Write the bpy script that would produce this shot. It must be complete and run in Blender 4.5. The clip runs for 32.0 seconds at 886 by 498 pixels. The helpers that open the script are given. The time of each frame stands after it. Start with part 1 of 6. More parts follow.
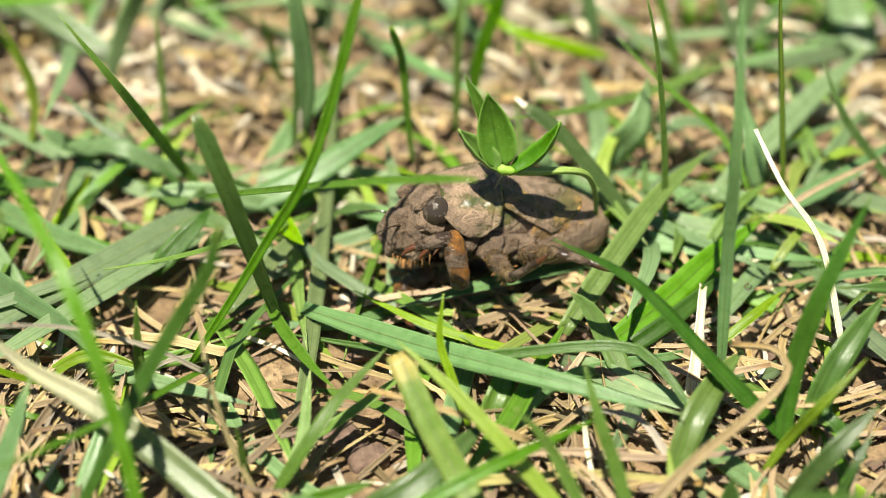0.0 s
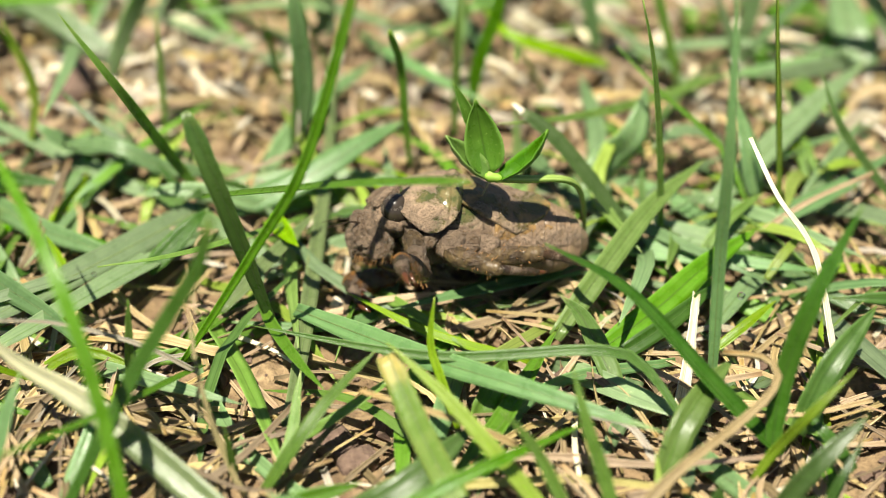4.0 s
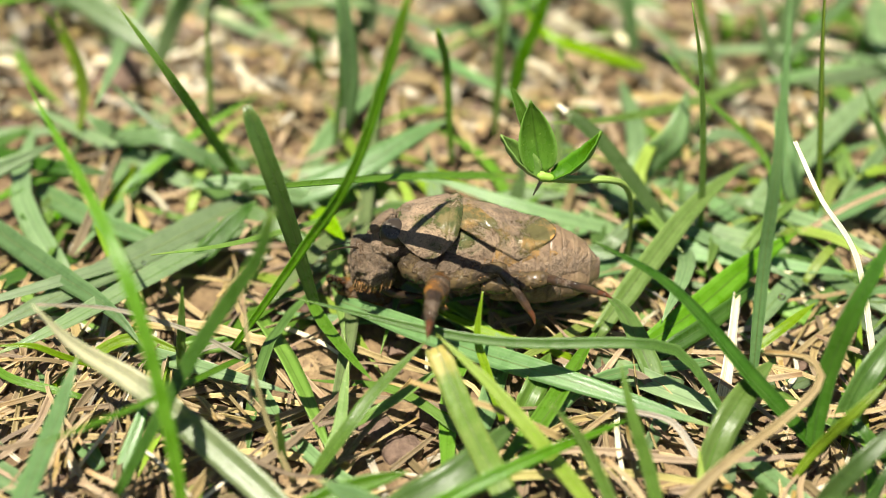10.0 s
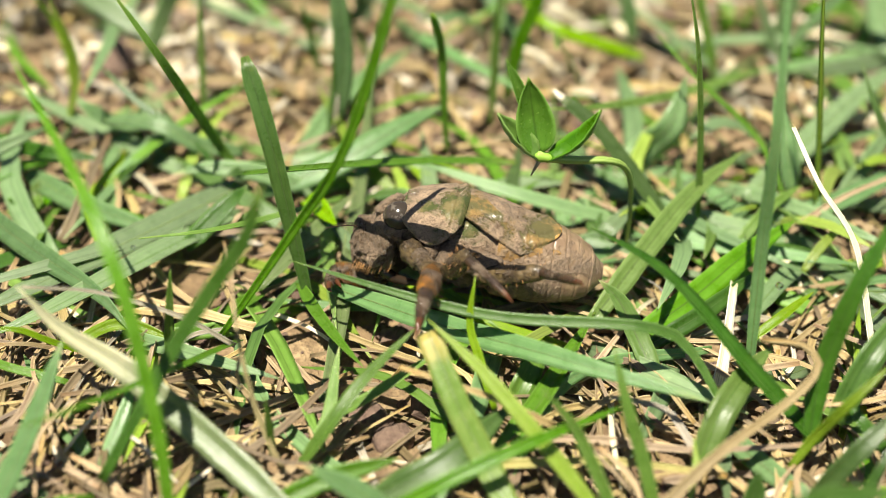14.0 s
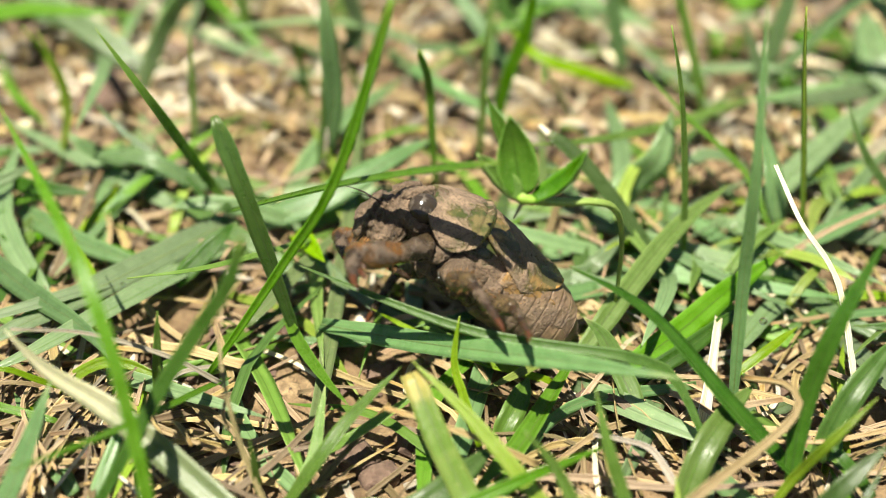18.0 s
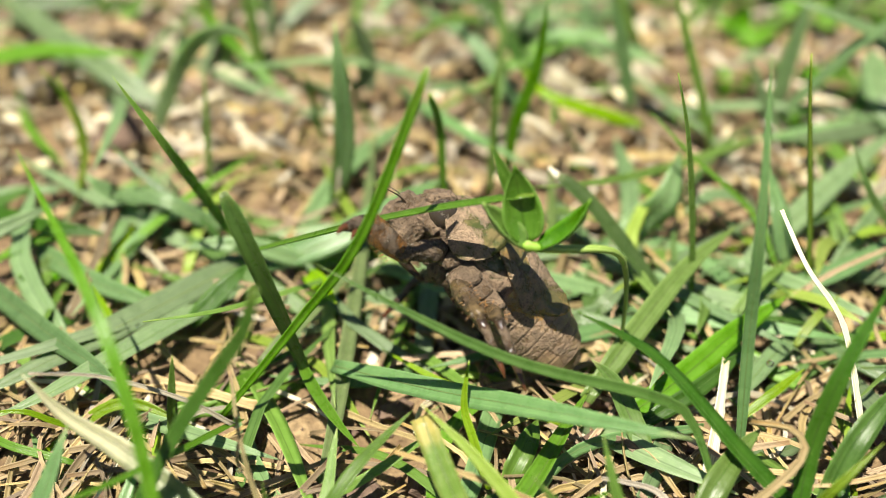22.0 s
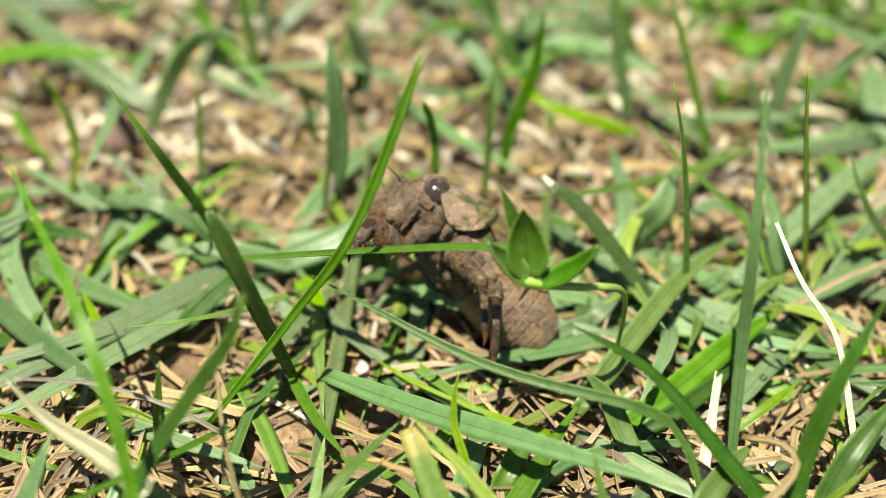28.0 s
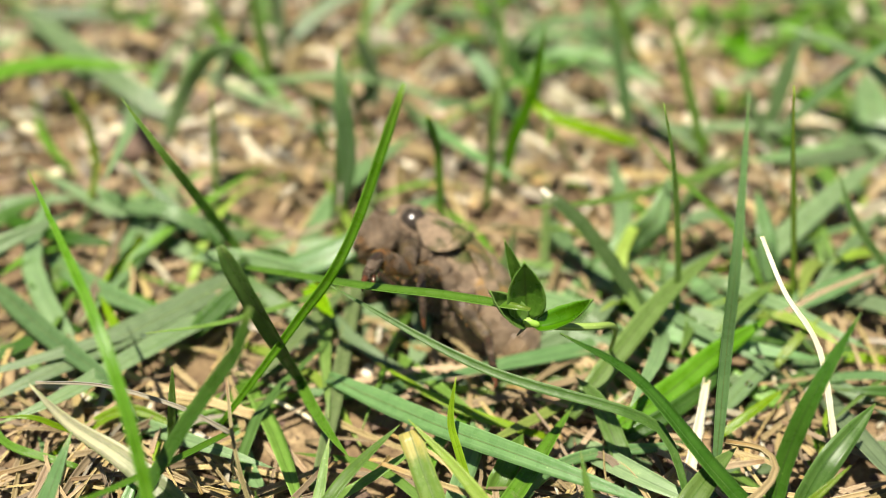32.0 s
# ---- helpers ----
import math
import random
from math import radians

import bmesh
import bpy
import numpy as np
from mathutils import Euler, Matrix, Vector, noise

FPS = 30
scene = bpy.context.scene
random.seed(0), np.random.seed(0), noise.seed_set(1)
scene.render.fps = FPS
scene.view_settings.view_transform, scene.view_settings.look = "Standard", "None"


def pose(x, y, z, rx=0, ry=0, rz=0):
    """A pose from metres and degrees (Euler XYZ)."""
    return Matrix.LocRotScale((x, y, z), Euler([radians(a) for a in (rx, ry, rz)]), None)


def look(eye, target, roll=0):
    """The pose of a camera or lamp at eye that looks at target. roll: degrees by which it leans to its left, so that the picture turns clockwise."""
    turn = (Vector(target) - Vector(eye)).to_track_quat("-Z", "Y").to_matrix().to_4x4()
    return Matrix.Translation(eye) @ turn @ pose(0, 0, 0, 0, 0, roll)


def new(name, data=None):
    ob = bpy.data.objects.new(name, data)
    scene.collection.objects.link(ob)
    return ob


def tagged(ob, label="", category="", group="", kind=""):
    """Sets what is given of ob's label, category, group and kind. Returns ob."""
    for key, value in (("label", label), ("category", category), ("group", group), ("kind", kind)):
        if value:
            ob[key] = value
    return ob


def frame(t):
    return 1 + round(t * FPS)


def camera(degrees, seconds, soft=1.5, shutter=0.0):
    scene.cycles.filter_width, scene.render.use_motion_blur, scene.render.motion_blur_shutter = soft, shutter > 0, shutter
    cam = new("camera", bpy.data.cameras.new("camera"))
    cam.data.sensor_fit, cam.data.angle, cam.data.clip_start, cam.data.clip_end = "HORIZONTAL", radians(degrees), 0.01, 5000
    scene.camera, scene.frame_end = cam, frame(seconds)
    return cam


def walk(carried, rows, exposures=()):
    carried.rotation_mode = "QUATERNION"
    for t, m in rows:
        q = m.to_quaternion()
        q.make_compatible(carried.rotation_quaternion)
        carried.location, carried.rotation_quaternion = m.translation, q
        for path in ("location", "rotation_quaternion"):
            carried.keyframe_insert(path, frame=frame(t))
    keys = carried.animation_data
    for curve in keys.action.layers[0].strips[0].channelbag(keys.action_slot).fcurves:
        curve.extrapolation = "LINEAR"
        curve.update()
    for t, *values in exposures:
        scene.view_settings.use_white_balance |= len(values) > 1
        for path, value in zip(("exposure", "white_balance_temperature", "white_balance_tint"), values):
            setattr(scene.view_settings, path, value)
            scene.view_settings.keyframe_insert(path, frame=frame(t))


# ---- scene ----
cam = camera(42.1, 32.0, 1.0)
# macro lens focused on the insect
cam.data.dof.use_dof = True
cam.data.dof.focus_distance = 0.136
cam.data.dof.aperture_fstop = 10.0
METRES, EYE, TILT, LEAN, TURN = 0.08, 0.1, -40, 0, 0
ROWS = [
    (0.0, 0.0, 0.0, 0.0, 0.0, 0.0, -0.0),
    (0.5, 0.0021, 0.0082, 0.0007, -0.05, 0.1, -0.21),
    (1.0, 0.012, -0.0048, -0.0009, -0.05, 0.13, -0.12),
    (1.5, 0.0084, -0.0096, -0.0077, 0.01, 0.27, -0.25),
    (2.0, 0.0232, -0.0098, -0.0245, 0.07, 0.43, -0.38),
    (2.5, 0.0316, -0.005, -0.0253, 0.04, 0.39, -0.48),
    (3.0, 0.0266, 0.0012, -0.0199, 0.16, 0.39, -0.54),
    (3.5, 0.0232, -0.0005, -0.0109, 0.28, 0.45, -0.82),
    (5.5, 0.0192, -0.0044, -0.0085, 0.67, 0.56, -1.0),
    (6.0, 0.0138, -0.0304, -0.0101, 0.56, 0.64, -1.03),
    (6.5, 0.0151, -0.0236, -0.0377, 0.77, 0.64, -1.13),
    (7.0, 0.0031, -0.0112, -0.029, 0.79, 0.48, -1.31),
    (7.5, -0.0236, -0.0173, -0.0255, 0.83, 0.5, -1.65),
    (8.0, -0.0217, -0.0385, -0.0155, 0.92, 0.52, -1.56),
    (8.5, -0.015, -0.0491, -0.0291, 0.87, 0.53, -1.92),
    (9.0, -0.008, -0.0349, -0.0443, 0.85, 0.69, -2.04),
    (9.5, -0.0194, -0.0183, -0.0341, 0.93, 0.57, -2.21),
    (10.0, -0.0319, -0.0303, -0.0237, 0.88, 0.66, -2.19),
    (10.5, -0.0253, -0.0311, -0.0169, 0.89, 0.63, -2.35),
    (11.0, -0.0203, -0.0416, -0.0294, 0.88, 0.71, -2.41),
    (11.5, -0.0294, -0.0222, -0.0493, 0.76, 0.68, -2.35),
    (12.0, -0.0243, -0.0014, -0.0506, 0.74, 0.71, -2.23),
    (12.5, -0.0278, -0.0131, -0.0449, 0.74, 0.64, -2.42),
    (13.0, -0.0328, -0.027, -0.0512, 0.71, 0.59, -2.46),
    (13.5, -0.0272, -0.0086, -0.0479, 0.83, 0.62, -2.55),
    (15.5, -0.0049, -0.0022, -0.0414, 1.0, 0.77, -2.45),
    (16.0, -0.0019, -0.0082, -0.031, 1.06, 0.76, -2.55),
    (16.5, -0.0, -0.0112, -0.0169, 1.17, 0.78, -2.51),
    (17.0, 0.0034, -0.0052, -0.0117, 1.24, 0.82, -2.56),
    (17.5, -0.0023, -0.0225, -0.0056, 1.19, 0.92, -2.39),
    (18.0, 0.0084, -0.0207, 0.0015, 1.19, 1.03, -2.29),
    (18.5, 0.0065, -0.0122, -0.0091, 1.25, 1.26, -2.27),
    (19.0, 0.0193, -0.008, -0.0015, 1.39, 1.36, -2.33),
    (19.5, 0.0243, -0.0249, 0.0038, 1.41, 1.53, -2.23),
    (20.0, 0.001, -0.0351, 0.0124, 1.48, 1.69, -2.23),
    (20.5, 0.0202, -0.0325, 0.0017, 1.51, 1.76, -2.25),
    (21.0, 0.0047, -0.0416, 0.0154, 1.62, 1.77, -2.23),
    (21.5, -0.0043, -0.039, 0.0312, 1.76, 1.79, -2.3),
    (22.0, 0.0106, -0.0469, 0.039, 1.8, 1.92, -2.32),
    (22.5, 0.0316, -0.0498, 0.0334, 1.74, 2.13, -2.32),
    (23.0, 0.0259, -0.0557, 0.029, 1.77, 1.99, -2.28),
    (23.5, 0.021, -0.047, 0.0267, 1.84, 2.03, -2.4),
    (24.0, 0.02, -0.0444, 0.0344, 1.84, 1.93, -2.62),
    (24.5, 0.0167, -0.0602, 0.0295, 1.79, 1.99, -2.93),
    (25.0, 0.0141, -0.0645, 0.0331, 1.76, 2.0, -2.92),
    (25.5, 0.0144, -0.0727, 0.043, 1.78, 1.97, -2.91),
    (27.5, 0.0225, -0.0331, 0.0456, 1.74, 2.16, -3.14),
    (28.0, 0.0215, -0.0313, 0.0478, 1.74, 2.1, -3.06),
    (28.5, 0.0293, -0.0331, 0.067, 1.84, 2.13, -3.0),
    (29.0, 0.0427, -0.0374, 0.0756, 1.83, 2.19, -2.92),
    (29.5, 0.0539, -0.0819, 0.0885, 1.93, 2.18, -2.81),
    (30.0, 0.0583, -0.121, 0.0884, 2.01, 2.1, -2.87),
    (30.5, 0.0494, -0.1148, 0.0797, 2.17, 1.97, -2.97),
    (31.0, 0.0363, -0.1129, 0.0743, 2.4, 1.89, -3.14),
    (31.5, 0.0395, -0.1016, 0.0617, 2.55, 1.71, -3.28),
    (32.0, 0.0531, -0.1166, 0.0787, 2.7, 1.57, -3.35),
]
walk(cam, [(t, pose(0, 0, EYE, TILT, LEAN, TURN) @ pose(METRES * x, METRES * y, METRES * z, 90 + pitch, roll, yaw)) for t, x, y, z, yaw, pitch, roll in ROWS],
     ((0.0, 1.21), (20.0, 1.22), (25.0, 1.20), (30.0, 1.12), (32.0, 1.11)))

# ---- light: high clear sun from behind the camera's left shoulder, blue sky ----
SUN_FROM = Vector((-0.13, -0.27, 1.0)).normalized()
world = bpy.data.worlds.new("sky")
scene.world = world
world.use_nodes = True
wn = world.node_tree.nodes
sky = wn.new("ShaderNodeTexSky")
sky.sky_type, sky.sun_disc = "NISHITA", False
sky.sun_elevation = math.asin(SUN_FROM.z)
sky.sun_rotation = math.atan2(SUN_FROM.x, SUN_FROM.y)
world.node_tree.links.new(sky.outputs[0], wn["Background"].inputs[0])
wn["Background"].inputs[1].default_value = 0.037
sun = new("sun", bpy.data.lights.new("sun", "SUN"))
sun.data.energy, sun.data.angle, sun.data.color = 5.0, radians(0.53), (1.0, 0.94, 0.79)
sun.matrix_world = look(SUN_FROM, (0, 0, 0))


# ---- materials ----
class Nodes:
    """Short hand for building a node material."""

    def __init__(self, name):
        self.mat = bpy.data.materials.new(name)
        self.mat.use_nodes = True
        self.tree = self.mat.node_tree
        self.bsdf = self.tree.nodes["Principled BSDF"]

    def add(self, kind, **sockets):
        n = self.tree.nodes.new(kind)
        for k, v in sockets.items():
            n.inputs[k].default_value = v
        return n

    def link(self, a, b):
        self.tree.links.new(a, b)

    def noise(self, scale, detail=4.0, rough=0.55, coords=None, distort=0.0):
        n = self.add("ShaderNodeTexNoise")
        n.inputs["Scale"].default_value, n.inputs["Detail"].default_value = scale, detail
        n.inputs["Roughness"].default_value, n.inputs["Distortion"].default_value = rough, distort
        if coords is None:
            coords = self.add("ShaderNodeTexCoord").outputs["Object"]
        self.link(coords, n.inputs["Vector"])
        return n.outputs["Fac"]

    def ramp(self, fac, *stops):
        r = self.add("ShaderNodeValToRGB")
        while len(r.color_ramp.elements) < len(stops):
            r.color_ramp.elements.new(0.5)
        for e, (p, c) in zip(r.color_ramp.elements, stops):
            e.position = p
            e.color = (*c, 1) if len(c) == 3 else c
        self.link(fac, r.inputs[0])
        return r.outputs[0]

    def mix(self, fac, a, b, blend="MIX"):
        m = self.add("ShaderNodeMix")
        m.data_type, m.blend_type = "RGBA", blend
        for s, v in ((m.inputs[0], fac), (m.inputs[6], a), (m.inputs[7], b)):
            if hasattr(v, "is_output"):
                self.link(v, s)
            else:
                s.default_value = (*v, 1) if isinstance(v, tuple) else v
        return m.outputs[2]

    def math(self, op, a, b=0.0):
        m = self.add("ShaderNodeMath")
        m.operation = op
        for s, v in zip(m.inputs, (a, b)):
            if hasattr(v, "is_output"):
                self.link(v, s)
            else:
                s.default_value = v
        return m.outputs[0]

    def bump(self, height, strength, distance, chain=None):
        b = self.add("ShaderNodeBump")
        b.inputs["Strength"].default_value, b.inputs["Distance"].default_value = strength, distance
        self.link(height, b.inputs["Height"])
        if chain is not None:
            self.link(chain, b.inputs["Normal"])
        return b.outputs["Normal"]


def blade_material(name, body, vein, tip, dry=0.0, gloss=0.38, through_light=0.35, island=False, veins=1.0):
    """A leaf of grass: veins along it, blotches, a paler or drier tip, light shining through."""
    n = Nodes(name)
    uv = n.add("ShaderNodeUVMap")
    uv.uv_map = "UVMap"
    sep = n.add("ShaderNodeSeparateXYZ")
    n.link(uv.outputs[0], sep.inputs[0])
    across, along = sep.outputs[0], sep.outputs[1]
    if island:
        rand = n.add("ShaderNodeNewGeometry").outputs["Random Per Island"]
    else:
        rand = n.add("ShaderNodeObjectInfo").outputs["Random"]
    wave = n.math("SINE", n.math("MULTIPLY", across, 130.0))
    wave = n.math("MULTIPLY", n.math("ADD", wave, 1.0), 0.5)
    blotch = n.noise(420.0, 5.0, 0.6)
    fleck = n.noise(2400.0, 3.0, 0.6)
    col = n.mix(n.math("MULTIPLY", wave, 0.24 * veins), body, vein)
    col = n.mix(n.ramp(blotch, (0.38, (0, 0, 0)), (0.72, (0.55, 0.55, 0.55))), col, vein)
    speck = n.ramp(fleck, (0.66, (0, 0, 0)), (0.74, (0.5, 0.5, 0.5)))
    col = n.mix(speck, col, tuple(min(0.7, c * 1.5 + 0.05) for c in tip))
    # the tip dries first
    edge = n.math("ADD", n.math("MULTIPLY", along, 1.0), n.math("MULTIPLY", n.math("SUBTRACT", blotch, 0.5), 0.25))
    col = n.mix(n.ramp(edge, (0.93 - 0.5 * dry, (0, 0, 0)), (1.0 - 0.3 * dry, (0.9, 0.9, 0.9))), col, tip)
    # long streaks: brown and torn on dead grass, faint on green
    stretch = n.add("ShaderNodeMapping")
    stretch.inputs["Scale"].default_value = (9.0, 1.6, 1.0)
    n.link(uv.outputs[0], stretch.inputs["Vector"])
    offset = n.add("ShaderNodeCombineXYZ")
    n.link(n.math("MULTIPLY", rand, 37.0), offset.inputs["X"])
    n.link(n.math("MULTIPLY", rand, 91.0), offset.inputs["Y"])
    n.link(offset.outputs[0], stretch.inputs["Location"])
    streak = n.noise(1.0, 5.0, 0.65, stretch.outputs[0], 0.4)
    deep = 0.75 if body[0] > body[1] else 0.32
    col = n.mix(n.ramp(streak, (0.36, (deep, deep, deep)), (0.52, (0, 0, 0))), col, tuple(c * (0.42 if deep > 0.5 else 0.6) for c in body))
    keel = n.math("MULTIPLY", n.ramp(n.math("ABSOLUTE", n.math("SUBTRACT", across, 0.5)), (0.015, (1, 1, 1)), (0.05, (0, 0, 0))), 0.55)
    col = n.mix(keel, col, tuple(c * 0.5 for c in body))
    # thin pale margins
    rim = n.ramp(n.math("ABSOLUTE", n.math("SUBTRACT", across, 0.5)), (0.42, (0, 0, 0)), (0.49, (0.7, 0.7, 0.7)))
    col = n.mix(rim, col, tuple(min(0.7, c * 1.25 + 0.03) for c in vein))
    hue = n.add("ShaderNodeHueSaturation")
    n.link(n.math("ADD", n.math("MULTIPLY", rand, 0.030), 0.484), hue.inputs["Hue"])
    n.link(n.math("ADD", n.math("MULTIPLY", rand, 0.3), 0.85), hue.inputs["Saturation"])
    value = n.math("ADD", n.math("MULTIPLY", n.math("FRACT", n.math("MULTIPLY", rand, 7.3)), 0.95 if body[0] > body[1] else 0.5), 0.38 if body[0] > body[1] else 0.77)
    n.link(value, hue.inputs["Value"])
    n.link(col, hue.inputs["Color"])
    col = hue.outputs[0]
    n.link(col, n.bsdf.inputs["Base Color"])
    n.link(n.math("ADD", n.math("MULTIPLY", blotch, 0.3), gloss - 0.12), n.bsdf.inputs["Roughness"])
    bump = n.bump(wave, 0.22 * veins, 0.00008)
    bump = n.bump(fleck, 0.2, 0.0001, bump)
    n.link(bump, n.bsdf.inputs["Normal"])
    if through_light:
        tr = n.add("ShaderNodeBsdfTranslucent")
        n.link(n.mix(1.0, col, (1.4, 1.68, 0.5), "MULTIPLY"), tr.inputs["Color"])
        ms = n.add("ShaderNodeMixShader")
        ms.inputs[0].default_value = through_light
        n.link(n.bsdf.outputs[0], ms.inputs[1])
        n.link(tr.outputs[0], ms.inputs[2])
        n.link(ms.outputs[0], n.tree.nodes["Material Output"].inputs["Surface"])
    return n.mat


GREENS = {
    "FRESH": ((0.110, 0.220, 0.026), (0.195, 0.330, 0.058), (0.26, 0.32, 0.07), 0.0),
    "BLUE": ((0.155, 0.250, 0.108), (0.245, 0.355, 0.165), (0.34, 0.38, 0.18), 0.0),
    # sunlit blades: the sunlight is put into this yellow-green
    "LIME": ((0.200, 0.310, 0.020), (0.300, 0.420, 0.042), (0.40, 0.42, 0.09), 0.0),
    "DEEP": ((0.056, 0.130, 0.020), (0.110, 0.210, 0.042), (0.15, 0.21, 0.04), 0.0),
    "PALE": ((0.165, 0.250, 0.080), (0.270, 0.350, 0.135), (0.46, 0.44, 0.22), 0.1),
    # shaded blades: the shade is put into this darker green
    "FADE": ((0.150, 0.235, 0.080), (0.300, 0.360, 0.170), (0.70, 0.64, 0.46), 0.95),
    "CUT": ((0.170, 0.255, 0.060), (0.320, 0.365, 0.120), (0.56, 0.44, 0.20), 0.25),
    "STRAW": ((0.290, 0.205, 0.098), (0.500, 0.385, 0.215), (0.38, 0.24, 0.10), 0.2),
    "WHITE": ((0.560, 0.480, 0.330), (0.780, 0.710, 0.550), (0.58, 0.47, 0.30), 0.1),
    "STEM": ((0.300, 0.250, 0.080), (0.500, 0.440, 0.190), (0.40, 0.22, 0.08), 0.2),
}
LABELS = {
    "FRESH": ("fresh mid-green grass blade rooted in the lawn", "grass blade"),
    "BLUE": ("dull blue-green grass blade with fine veins", "grass blade"),
    "LIME": ("bright yellow-green young grass blade with sunlight put into its colour", "grass blade"),
    "DEEP": ("deep green glossy grass blade with folded keel, shade put into its colour", "grass blade"),
    "PALE": ("pale grey-green grass blade with ribbed surface", "grass blade"),
    "FADE": ("broad green grass blade bleached white towards its tip", "grass blade"),
    "CUT": ("yellowing mown grass blade with dry speckled end", "grass blade"),
    "STRAW": ("dry tan straw stem lying on the lawn", "straw"),
    "WHITE": ("bleached white strip of dead dry grass", "straw"),
    "STEM": ("thin brown withered grass stem with bent joint", "stem"),
}
MATS = {}
for key, (c0, c1, c2, dry) in GREENS.items():
    dead = key in ("STRAW", "WHITE", "STEM")
    MATS[key] = blade_material(key.lower() + "_grass", c0, c1, c2, dry, 0.6 if dead else 0.26, 0.15 if dead else 0.48)
FRESH, BLUE, LIME, DEEP, PALE, FADE, CUT, STRAW, WHITE, STEM = ("FRESH", "BLUE", "LIME", "DEEP", "PALE", "FADE", "CUT", "STRAW", "WHITE", "STEM")
TURF = {key: blade_material(key.lower() + "_turf", c0, c1, c2, dry, 0.6 if key in ("STRAW", "WHITE") else 0.36,
                            0.15 if key in ("STRAW", "WHITE") else 0.38, True)
        for key, (c0, c1, c2, dry) in GREENS.items()}


def soil_material():
    n = Nodes("dry_soil")
    a = n.noise(90.0, 6.0, 0.62)
    b = n.noise(900.0, 5.0, 0.65)
    col = n.ramp(a, (0.3, (0.10, 0.060, 0.030)), (0.5, (0.24, 0.16, 0.082)), (0.7, (0.46, 0.33, 0.18)))
    col = n.mix(n.ramp(b, (0.35, (0.6, 0.6, 0.6)), (0.6, (0, 0, 0))), col, (0.085, 0.05, 0.028))
    # away from the worn patch the soil lies under a closed mottled sward
    spot = n.add("ShaderNodeNewGeometry").outputs["Position"]
    off = n.add("ShaderNodeVectorMath")
    off.operation = "DISTANCE"
    n.link(spot, off.inputs[0])
    off.inputs[1].default_value = (0.0, 0.16, 0.0)
    broad = n.noise(2.2, 5.0, 0.6)
    tuft = n.noise(60.0, 5.0, 0.7)
    sward = n.ramp(tuft, (0.3, (0.022, 0.040, 0.010)), (0.5, (0.075, 0.115, 0.026)), (0.68, (0.20, 0.19, 0.07)))
    sward = n.mix(n.ramp(broad, (0.42, (0, 0, 0)), (0.66, (0.4, 0.4, 0.4))), sward, (0.20, 0.17, 0.075))
    reach = n.math("ADD", off.outputs["Value"], n.math("MULTIPLY", n.math("SUBTRACT", n.noise(9.0, 4.0, 0.6), 0.5), 0.5))
    col = n.mix(n.ramp(reach, (0.25, (0, 0, 0)), (0.5, (1, 1, 1))), col, sward)
    n.link(col, n.bsdf.inputs["Base Color"])
    n.bsdf.inputs["Roughness"].default_value = 0.95
    n.link(n.bump(b, 0.9, 0.0012, n.bump(a, 0.6, 0.003)), n.bsdf.inputs["Normal"])
    return n.mat


def clod_material():
    n = Nodes("soil_clod")
    b = n.noise(700.0, 5.0, 0.65)
    n.link(n.ramp(b, (0.3, (0.07, 0.042, 0.030)), (0.7, (0.19, 0.125, 0.09))), n.bsdf.inputs["Base Color"])
    n.bsdf.inputs["Roughness"].default_value = 0.9
    n.link(n.bump(b, 0.8, 0.0008), n.bsdf.inputs["Normal"])
    return n.mat


